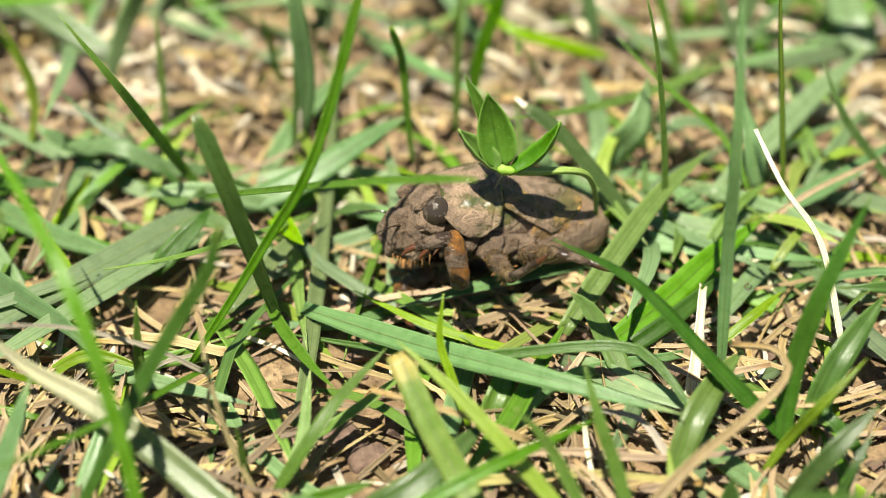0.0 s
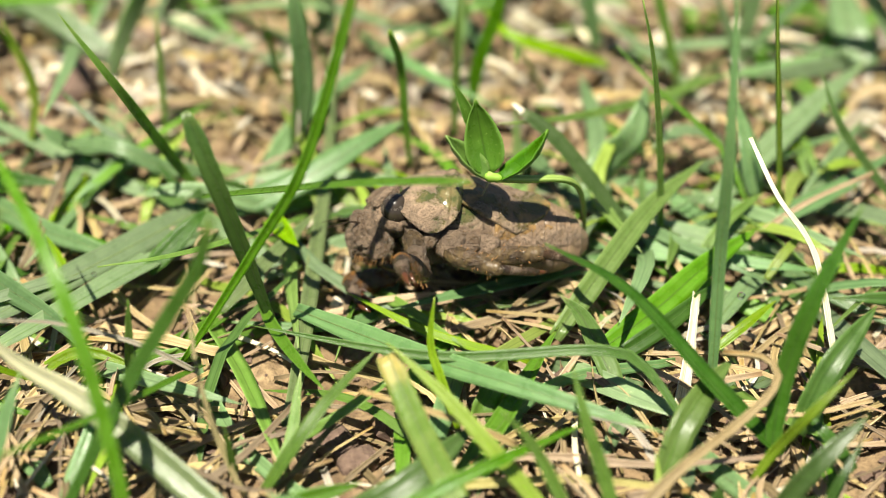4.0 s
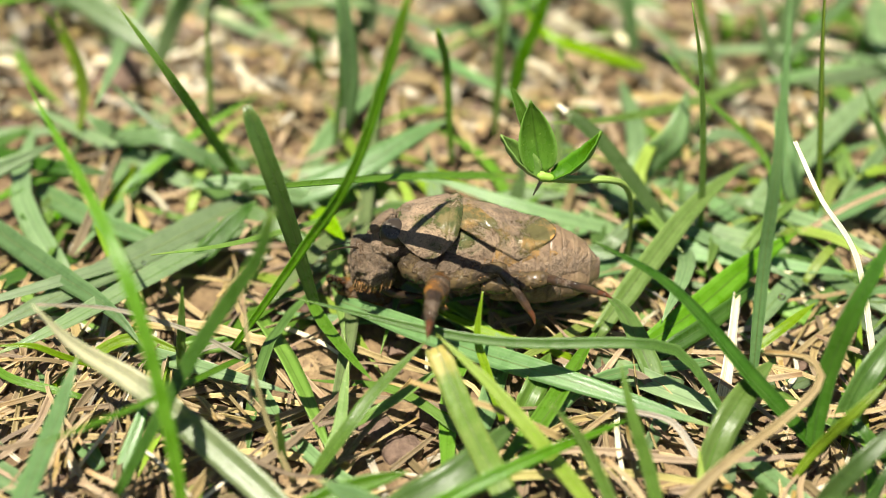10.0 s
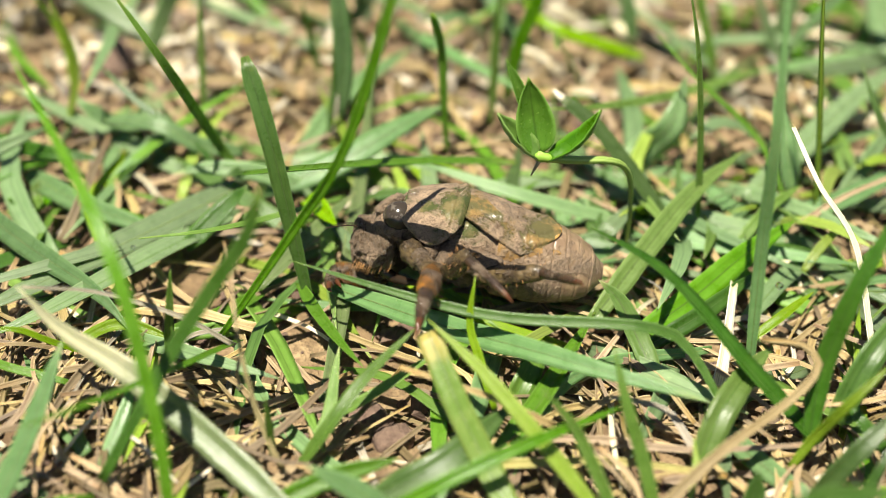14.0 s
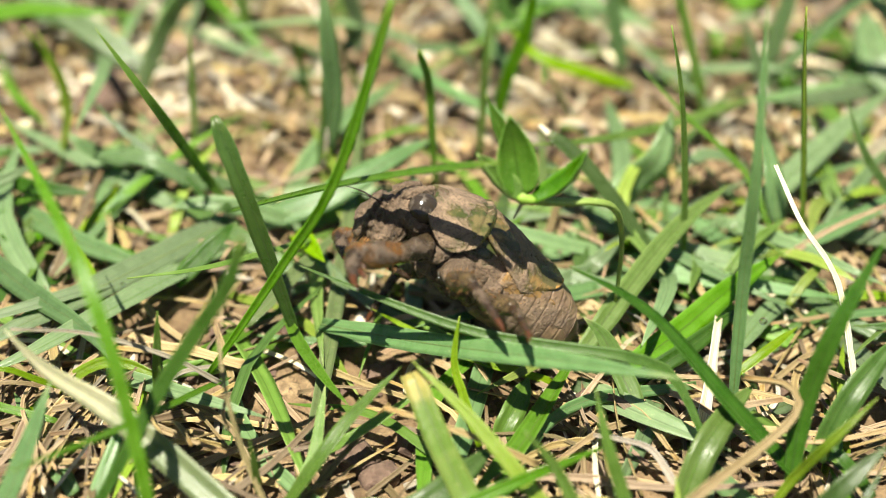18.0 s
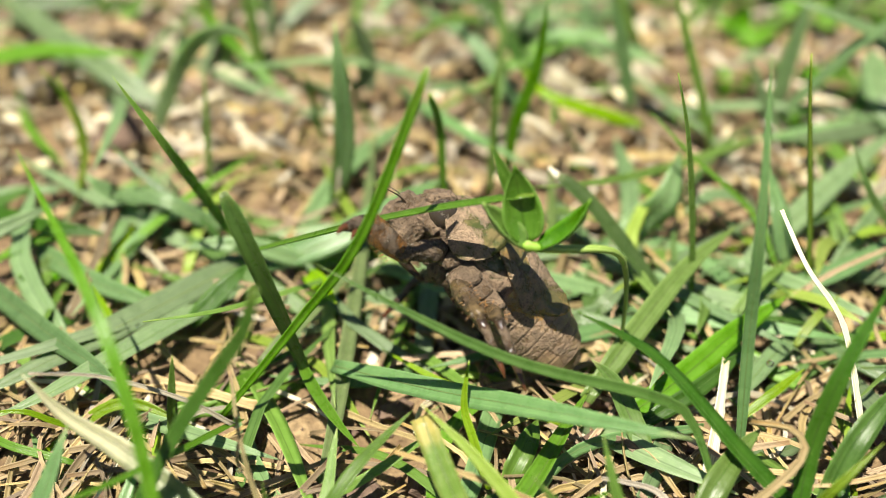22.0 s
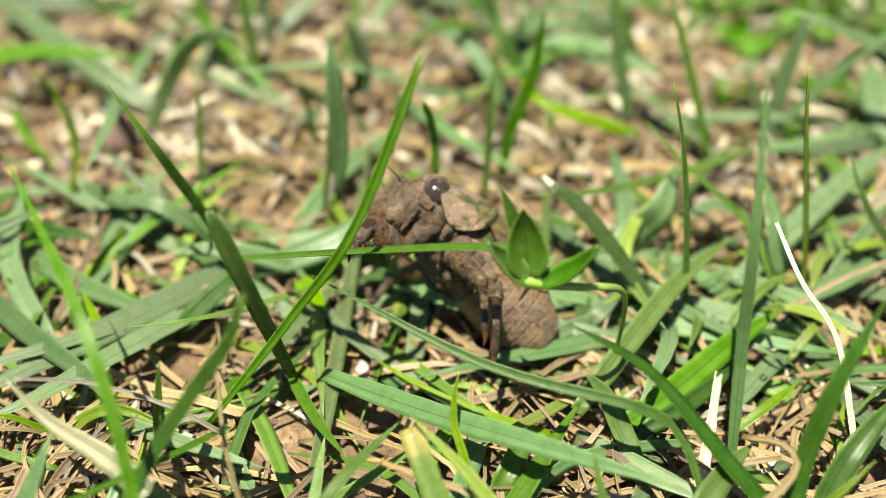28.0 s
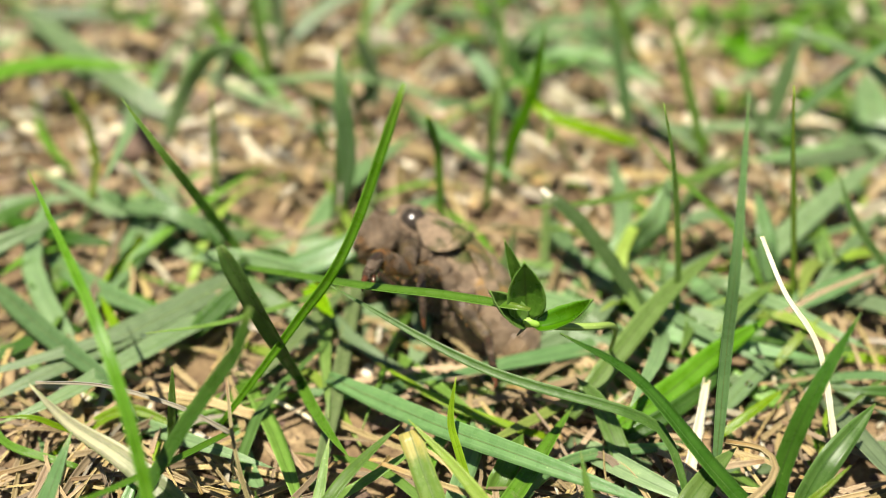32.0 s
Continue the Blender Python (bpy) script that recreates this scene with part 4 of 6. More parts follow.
def ball(name, centre, radii, material, parent, label=""):
    bm = bmesh.new()
    bmesh.ops.create_uvsphere(bm, u_segments=20, v_segments=12, radius=1)
    for v in bm.verts:
        v.co = Vector((centre[k] + v.co[k] * radii[k] for k in range(3))) * MM
    me = bpy.data.meshes.new(name)
    bm.to_mesh(me)
    bm.free()
    me.materials.append(material)
    me.polygons.foreach_set("use_smooth", [True] * len(me.polygons))
    ob = new(name, me)
    ob.parent = parent
    if label:
        ob["label"] = label
    return ob


def weed(x, y, size, seed):
    """A low weed: a fan of small oval leaves on short stalks, in mm."""
    g = np.random.default_rng(seed)
    top = tagged(new("weed"), "low bright green weed with small oval leaves", "plant", "weeds in the lawn")
    top.location = (x * MM, y * MM, ground_height(x * MM, y * MM))
    for k in range(int(g.integers(6, 10))):
        a = g.uniform(0, 6.28)
        r, h = size * g.uniform(0.25, 0.8), size * g.uniform(0.25, 0.9)
        root = np.array((math.cos(a) * r * 0.35, math.sin(a) * r * 0.35, h * 0.55))
        end = np.array((math.cos(a) * r * 1.3, math.sin(a) * r * 1.3, h + g.uniform(-0.1, 0.25) * size))
        ob = leaf("leaf", root, end, size * g.uniform(0.32, 0.5), (g.uniform(-0.3, 0.3), -0.5, 1), 0.3, -0.1 * size, top)
        ob.data.materials[0] = WEED_LEAF
        v, f, uv = tube([(0, 0, -0.6), root * 0.6, root], (0.35, 0.3, 0.22), 6, 6)
        mesh_object("stalk", v, f, SPROUT_STEM, top, uv)
    return top


def clod(name, x, y, rx, ry, rz, material, label, category, seed):
    """A rough lump half sunk in the soil, in mm."""
    v, f = loft(dome_sections(-rx, rx, [(0, 0, 0, ry, rz, rz * 0.6), (1, 0, 0, ry, rz, rz * 0.6)], 14), 18, 0.22 * (rx + ry) / 2, 0.5 / max(1, rx * 0.25), seed)
    ob = mesh_object(name, v, f, material)
    ob.matrix_basis = pose(x * MM, y * MM, ground_height(x * MM, y * MM) + rz * 0.3 * MM, 0, 0, seed * 47.0)
    return tagged(ob, label, category)


WEED_LEAF = blade_material("weed_leaf", (0.110, 0.230, 0.022), (0.180, 0.330, 0.050), (0.26, 0.38, 0.10), 0.0, 0.36, 0.4)
CHIP = gloss_material("pale_chip", (0.62, 0.54, 0.42), 0.7, (0.4, 0.3, 0.2), 0.55)
weed(46.7, 200.2, 9.0, 60)
weed(54.4, 208.0, 8.0, 61)
weed(58.7, 190.4, 8.0, 62)
weed(70.0, 204.9, 10.0, 63)
weed(68.8, 181.2, 8.0, 64)
weed(45.4, 182.9, 6.0, 65)
weed(51.8, 173.8, 6.0, 66)
weed(43.3, 206.9, 8.0, 67)
weed(67.6, 214.3, 9.0, 68)
weed(63.6, 184.7, 7.0, 69)
weed(43.7, 213.8, 9.0, 70)
weed(54.4, 217.4, 9.0, 71)
weed(67.5, 220.0, 10.0, 72)
weed(35.8, 215.5, 7.0, 73)
weed(79.1, 218.0, 9.0, 74)
weed(-71.4, 200.2, 6.0, 75)
weed(-62.0, 121.4, 5.0, 76)
weed(-4.1, 209.5, 6.0, 77)
weed(37.2, 172.5, 5.0, 78)
clod("soil_clod", -39.3, 177.4, 5.0, 3.0, 2.4, CLOD, "dark crumbly clod of dry soil", "soil", 1)
clod("soil_clod", -60.7, 161.6, 6.0, 4.0, 3.2, CLOD, "dark crumbly clod of dry soil", "soil", 2)
clod("soil_clod", -15.5, 203.1, 5.0, 3.0, 2.4, CLOD, "dark crumbly clod of dry soil", "soil", 3)
clod("soil_clod", -52.9, 177.1, 4.0, 3.0, 2.4, CLOD, "dark crumbly clod of dry soil", "soil", 4)
clod("soil_clod", -35.9, 209.6, 5.0, 3.0, 2.4, CLOD, "dark crumbly clod of dry soil", "soil", 5)
clod("soil_clod", 17.2, 208.3, 4.0, 3.0, 2.4, CLOD, "dark crumbly clod of dry soil", "soil", 6)
clod("soil_clod", -11.7, 87.9, 3.0, 2.2, 1.8, CLOD, "dark crumbly clod of dry soil", "soil", 7)
clod("soil_clod", -8.6, 85.0, 2.4, 1.8, 1.4, CLOD, "dark crumbly clod of dry soil", "soil", 8)
clod("soil_clod", -33.9, 84.4, 3.0, 2.5, 2.0, CLOD, "dark crumbly clod of dry soil", "soil", 9)
clod("soil_clod", -81.6, 203.2, 5.0, 3.0, 2.4, CLOD, "dark crumbly clod of dry soil", "soil", 10)
clod("soil_clod", -50.5, 200.7, 4.0, 3.0, 2.4, CLOD, "dark crumbly clod of dry soil", "soil", 11)
clod("pale_chip", -38.0, 157.7, 1.6, 1.0, 0.5, CHIP, "pale flake of dry husk on the soil", "husk", 30)
clod("pale_chip", -60.9, 160.8, 2.0, 1.2, 0.6, CHIP, "pale flake of dry husk on the soil", "husk", 31)
clod("pale_chip", -7.4, 181.4, 3.2, 2.2, 1.1, CHIP, "pale flake of dry husk on the soil", "husk", 32)
clod("pale_chip", -15.7, 189.0, 2.2, 1.4, 0.7, CHIP, "pale flake of dry husk on the soil", "husk", 33)
clod("pale_chip", -31.8, 198.6, 2.5, 1.5, 0.8, CHIP, "pale flake of dry husk on the soil", "husk", 34)
clod("pale_chip", 13.7, 200.8, 2.5, 1.6, 0.8, CHIP, "pale flake of dry husk on the soil", "husk", 35)
clod("pale_chip", -24.0, 206.6, 2.0, 1.2, 0.6, CHIP, "pale flake of dry husk on the soil", "husk", 36)
clod("pale_chip", -61.8, 179.5, 2.0, 1.2, 0.6, CHIP, "pale flake of dry husk on the soil", "husk", 37)
clod("pale_chip", 20.2, 156.6, 2.0, 1.3, 0.7, CHIP, "pale flake of dry husk on the soil", "husk", 38)
clod("pale_chip", 15.1, 170.3, 2.0, 1.3, 0.7, CHIP, "pale flake of dry husk on the soil", "husk", 39)
clod("pale_chip", -12.9, 110.1, 1.2, 0.8, 0.4, CHIP, "pale flake of dry husk on the soil", "husk", 40)
clod("pale_chip", -2.2, 170.8, 2.4, 1.4, 0.7, CHIP, "pale flake of dry husk on the soil", "husk", 41)
clod("pale_chip", 31.9, 198.0, 2.4, 1.5, 0.8, CHIP, "pale flake of dry husk on the soil", "husk", 42)
clod("pale_chip", -52.6, 203.7, 2.2, 1.4, 0.7, CHIP, "pale flake of dry husk on the soil", "husk", 43)


def dew_drop(x, y, z, r):
    ob = ball("dew_drop", (0, 0, 0), (r, r, r * 0.92), DEW, None)
    ob.location = (x * MM, y * MM, z * MM)
    return tagged(ob, "clear round dew drop clinging to a blade", "water drop")


dew_drop(36.9, 103.7, 7.0, 0.50)
dew_drop(-24.9, 83.4, 6.5, 0.40)
dew_drop(-42.9, 107.9, 5.0, 0.35)


# ---- the sprout ----
def build_sprout():
    """A seedling with three pointed leaves on a creeping stem. Its origin is the joint of the leaves."""
    top = tagged(new("sprout"), "small weed seedling with three pointed green leaves on a creeping stem", "plant")
    leaf("leaf", (-0.5, 0.2, 0.2), (-2.4, 1.6, 9.6), 4.2, (0.10, -1, 0.30), 0.5, -0.7, top, "upright cupped leaf with pointed tip")
    leaf("leaf", (-0.7, -0.5, 0.0), (-5.6, -0.4, 6.0), 3.0, (0.86, -0.22, 0.46), 0.9, -0.9, top, "leaf folded along its midrib")
    leaf("leaf", (0.6, -0.5, -0.2), (5.9, -0.2, 6.9), 2.5, (-0.84, -0.16, 0.52), 0.9, -1.5, top, "leaf curled like a trough")
    leaf("leaf", (-1.6, 1.8, 3.0), (-5.0, 3.6, 10.8), 1.5, (0.4, -1, 0.2), 0.9, 0.3, top)
    v, f = loft(dome_sections(-1.1, 1.1, [(0, 0, 0.1, 0.6, 0.55, 0.6), (1, 0, -0.2, 0.6, 0.55, 0.6)], 10), 12, 0.15, 0.9, 3)
    mesh_object("bud", v, f, SPROUT_STEM, top)
    v, f, uv = tube([(-0.8, 0, 0.3), (0.2, 0, -0.2), (4.0, 0.4, -0.6), (7.5, 1.2, -1.0), (10.0, 3.0, -3.0), (11.5, 5.0, -7), (12.3, 6.5, -13), (12.6, 7.5, -21)], (0.5, 0.5, 0.46, 0.40, 0.34, 0.3, 0.28, 0.26), 8, 24)
    mesh_object("stem", v, f, SPROUT_STEM, top, uv)
    v, f, uv = tube([(-0.4, -0.2, -0.3), (-0.9, -0.5, -1.4), (-1.3, -0.6, -2.4)], (0.3, 0.2, 0.08), 6, 6)
    mesh_object("rootlet", v, f, MATS["WHITE"], top, uv)
    return top


SPROUT = build_sprout()


# ---- the cicada nymph: forward +x, its left +y, up +z, in mm; origin in the thorax ----
def shell(name, sections, material, parent, lump=0.3, seed=0, segments=22, label="", power=2.2):
    v, f = loft(sections, segments, lump, 0.45, seed, power)
    return mesh_object(name, v, f, material, parent, None, True, label)


def plate(name, parent, material, surface, rows, cols, thick, lump, label=""):
    """A curved shell with thickness: surface(s, u) gives mm; it thickens towards the body's axis."""
    verts, faces = [], []
    for layer in (0, 1):
        for i in range(rows):
            for k in range(cols):
                p = Vector(surface(i / (rows - 1), k / (cols - 1)))
                out = Vector((0, p.y, p.z + 0.8)).normalized()
                h = noise.noise(p * 0.5) + 0.5 * noise.noise(p * 1.5) + 0.28 * noise.noise(p * 4.2) + 0.15 * noise.noise(p * 9)
                verts.append((p + out * (lump * h - layer * thick)) * MM)
    size = rows * cols
    for i in range(rows - 1):
        for k in range(cols - 1):
            a = i * cols + k
            q = (a, a + 1, a + cols + 1, a + cols)
            faces.append(q)
            faces.append(tuple(size + j for j in q[::-1]))
    rim = list(range(cols)) + [i * cols + cols - 1 for i in range(1, rows)] + [(rows - 1) * cols + k for k in range(cols - 2, -1, -1)] + [i * cols for i in range(rows - 2, 0, -1)]
    for a, c in zip(rim, rim[1:] + rim[:1]):
        faces.append((a, a + size, c + size, c))
    return mesh_object(name, [tuple(v) for v in verts], faces, material, parent, None, True, label)


def bump_at(x, c, w):
    return math.exp(-((x - c) / w) ** 2)


def pronotum_surface(s, u):
    """Smooth dome over the neck whose rounded side lobes hang down the flanks, with a raised hind collar."""
    v = 2 * u - 1
    reach = math.radians(56 + 52 * math.sin(math.pi * min(1.0, 0.10 + 0.76 * s)))
    x = 8.0 - 7.6 * s + 0.9 * abs(v) ** 2
    r = 4.7 + 1.75 * min(1, s * 1.3) ** 0.7 - 0.22 * bump_at(s, 0.80, 0.045) + 0.16 * bump_at(s, 0.92, 0.08) - 0.5 * max(0.0, s - 0.9) / 0.1 - 0.22 * bump_at(abs(v), 0.42, 0.05) * bump_at(s, 0.35, 0.25)
    a = v * reach
    return x, 1.08 * r * math.sin(a), 0.1 + 0.92 * r * math.cos(a)


def wing_pad(parent, side):
    """Long pad folded back along the flank, narrowing to a blunt tip, and the amber hind pad under it."""
    def fore(s, u):
        x = 1.4 - (8.4 + 3.6 * math.sin(math.pi * (0.12 + 0.72 * u))) * s
        low = 1.40 * (0.60 + 0.40 * min(1, s * 1.4) - 0.42 * max(0, s - 0.72) ** 1.3 * 3)
        a = 0.30 + u * low
        r = 6.3 - 1.3 * s ** 1.6 + 0.09 * math.cos(u * 20 + s * 3) * min(1, s * 3) + 0.22 * bump_at(u, 1.0, 0.08)
        return x, side * r * math.sin(a), 0.97 * r * math.cos(a) - 0.2 - 0.9 * s

    def hind(s, u):
        x = -3.2 - (5.4 + 2.2 * math.sin(math.pi * u)) * s
        a = 1.30 + u * (0.66 - 0.34 * s * s)
        r = 5.85 - 1.1 * s ** 1.5
        return x, side * r * math.sin(a), 0.95 * r * math.cos(a) - 0.3 - 0.9 * s
    if side > 0:
        plate("wing_pad", parent, WING, lambda s, u: fore(s, 1 - u), 44, 34, 0.6, 0.12)
        plate("hind_wing_pad", parent, HINDPAD, lambda s, u: hind(s, 1 - u), 28, 18, 0.5, 0.09, "amber hind wing pad")
    else:
        plate("wing_pad", parent, WING, fore, 44, 34, 0.6, 0.12)
        plate("hind_wing_pad", parent, HINDPAD, hind, 28, 18, 0.5, 0.09, "amber hind wing pad")


def hairs(name, parent, spots, length, radius, material=None, label=""):
    """A fringe of short stiff hairs: each spot is a root and a direction, in mm."""
    v, f = [], []
    for root, way in spots:
        p, d = np.asarray(root, float), np.asarray(way, float)
        d = d / np.linalg.norm(d) * length
        tv, tf, _ = tube([p, p + d * 0.5 + (0, 0, -0.05), p + d], (radius, radius * 0.7, radius * 0.2), 3, 4)
        base = len(v)
        v += list(tv)
        f += [tuple(i + base for i in q) for q in tf]
    return mesh_object(name, v, f, material or BRISTLE, parent, None, True, label)


def knob(name, start, end, r0, r1, material, parent, lump=0.5, seed=0, label=""):
    """Swollen joint between two places, in mm."""
    a, c = Vector(start), Vector(end)
    n = (c - a).length
    v, f = loft(dome_sections(-0.4 * r0, n + 0.4 * r1, [(0, 0, 0, r0, r0, r0), (0.5, 0, 0, (r0 + r1) * 0.56, (r0 + r1) * 0.52, (r0 + r1) * 0.52), (1, 0, 0, r1, r1, r1)], 30), 36, lump, 0.6, seed)
    turn = (c - a).to_track_quat("X", "Z")
    v = [tuple(turn @ Vector(p) + a * MM) for p in v]
    return mesh_object(name, v, f, material, parent, None, True, label)


def segment_mesh(keys, count=14, segments=12, lump=0.12, seed=0):
    return loft(smooth_sections(keys, count), segments, lump, 0.9, seed, 2.0)


def two_tone(name, v, f, spare, parent, label):
    """A leg joint whose later faces, the claws, are reddish horn."""
    me = bpy.data.meshes.new(name)
    me.from_pydata([tuple(p) for p in v], [], f)
    me.materials.append(DARKLEG)
    me.materials.append(CLAW)
    for i, poly in enumerate(me.polygons):
        poly.use_smooth = True
        poly.material_index = 1 if i >= spare else 0
    ob = new(name, me)
    ob.parent = parent
    ob["label"] = label
    return ob


def fore_leg(parent, seed):
    """Digging foreleg along +x: its muddy base joint, the swollen amber thigh, and the toothed pick as the thigh's part."""
    v, f = segment_mesh([(-1.2, 0, 0, 0.9, 0.9, 0.9), (0.0, 0, 0, 1.4, 1.5, 1.5), (1.6, 0, 0, 1.3, 1.35, 1.35), (3.2, 0, 0, 1.1, 1.1, 1.15), (4.2, 0, 0, 1.1, 1.05, 1.1),
                         (5.2, 0, 0, 1.25, 1.2, 1.25), (6.1, 0, 0, 0.9, 0.9, 0.9), (6.5, 0, 0, 0.3, 0.3, 0.3)], 36, 28, 0.28, seed)
    base_joint = mesh_object("fore_coxa", v, f, COXA, parent, None, True, "wet muddy base joint of the foreleg")
    v, f = segment_mesh([(-0.9, 0, 0, 0.4, 0.4, 0.4), (-0.3, 0, 0, 1.0, 1.0, 1.0), (0.9, 0, 0, 1.2, 1.3, 1.3), (2.4, 0, -0.1, 1.35, 1.55, 1.65), (4.0, 0, -0.1, 1.3, 1.45, 1.55),
                         (5.2, 0, 0, 1.15, 1.25, 1.3), (6.0, 0, 0, 0.7, 0.7, 0.7), (6.3, 0, 0, 0.2, 0.2, 0.2)], 40, 30, 0.16, seed + 4)
    thigh = mesh_object("fore_leg", v, f, AMBER, parent, None, True, "swollen glossy amber-brown digging foreleg")
    v, f = segment_mesh([(-0.7, 0, 0, 0.4, 0.4, 0.4), (0.1, 0, 0, 0.95, 0.95, 0.95), (1.8, 0, 0.15, 0.85, 0.9, 1.0), (3.4, 0, 0.2, 0.7, 0.7, 0.9), (4.6, 0, 0.1, 0.5, 0.55, 0.6)], 30, 20, 0.14, seed + 9)
    spare = len(f)
    for pts, rad in (([(4.2, 0, 0.1), (5.4, 0, -0.05), (6.5, 0, -0.6)], (0.52, 0.36, 0.04)),
                     ([(3.2, 0.1, -0.5), (4.0, 0.2, -1.0), (4.7, 0.1, -1.5)], (0.42, 0.28, 0.04)),
                     ([(2.0, 0.1, -0.7), (2.4, 0.15, -1.1), (2.8, 0.1, -1.4)], (0.26, 0.16, 0.03))):
        tv, tf, _ = tube(pts, rad, 8, 7)
        base = len(v)
        v = list(v) + list(tv)
        f = f + [tuple(i + base for i in q) for q in tf]
    shin = two_tone("tibia", v, f, spare, thigh, "dark glossy digging tibia with reddish claws")
    g = np.random.default_rng(seed)
    hairs("bristles", thigh, [((x, y, -1.5), (0.4, y * 0.6, -1)) for x, y in zip(g.uniform(0.5, 5, 30), g.uniform(-0.9, 0.9, 30))], 0.7, 0.045)
    return base_joint, thigh, shin


def walking_leg(parent, name, thigh_len, shin_len):
    """Slender leg along +x: muddy thigh, then a dark bristly shin with a reddish foot."""
    v, f = segment_mesh([(-0.8, 0, 0, 0.8, 0.8, 0.8), (0.5, 0, 0, 1.25, 1.3, 1.35), (thigh_len * 0.5, 0, 0, 1.15, 1.2, 1.3), (thigh_len - 0.6, 0, 0, 0.9, 0.95, 0.95), (thigh_len, 0, 0, 0.75, 0.8, 0.8), (thigh_len + 0.6, 0, 0, 0.25, 0.25, 0.25)], 26, 20, 0.16, 3)
    thigh = mesh_object(name, v, f, COXA, parent, None, True, "walking leg with a thick mud-caked thigh")
    v, f = segment_mesh([(-0.5, 0, 0, 0.3, 0.3, 0.3), (0.2, 0, 0, 0.68, 0.68, 0.68), (shin_len * 0.35, 0, 0.15, 0.52, 0.52, 0.56), (shin_len * 0.7, 0, 0.05, 0.52, 0.52, 0.54), (shin_len * 0.8, 0, 0, 0.36, 0.36, 0.36)], 20, 14, 0.1, 6)
    spare = len(f)
    tv, tf, _ = tube([(shin_len * 0.76, 0, 0), (shin_len * 0.9, 0, -0.05), (shin_len + 0.2, 0, -0.45)], (0.40, 0.32, 0.05), 8, 8)
    base = len(v)
    v = list(v) + list(tv)
    f = f + [tuple(i + base for i in q) for q in tf]
    shin = two_tone("tibia", v, f, spare, thigh, "thin dark bristly tibia with a reddish foot")
    shin.location = (thigh_len * MM, 0, 0)
    g = np.random.default_rng(int(shin_len * 10))
    turn = g.uniform(0, 6.28, 44)
    hairs("bristles", thigh, [((x, 1.1 * math.cos(a), 1.1 * math.sin(a)), (0.5, math.cos(a), math.sin(a))) for x, a in zip(g.uniform(0.6, thigh_len, 44), turn)], 0.6, 0.04)
    return thigh, shin


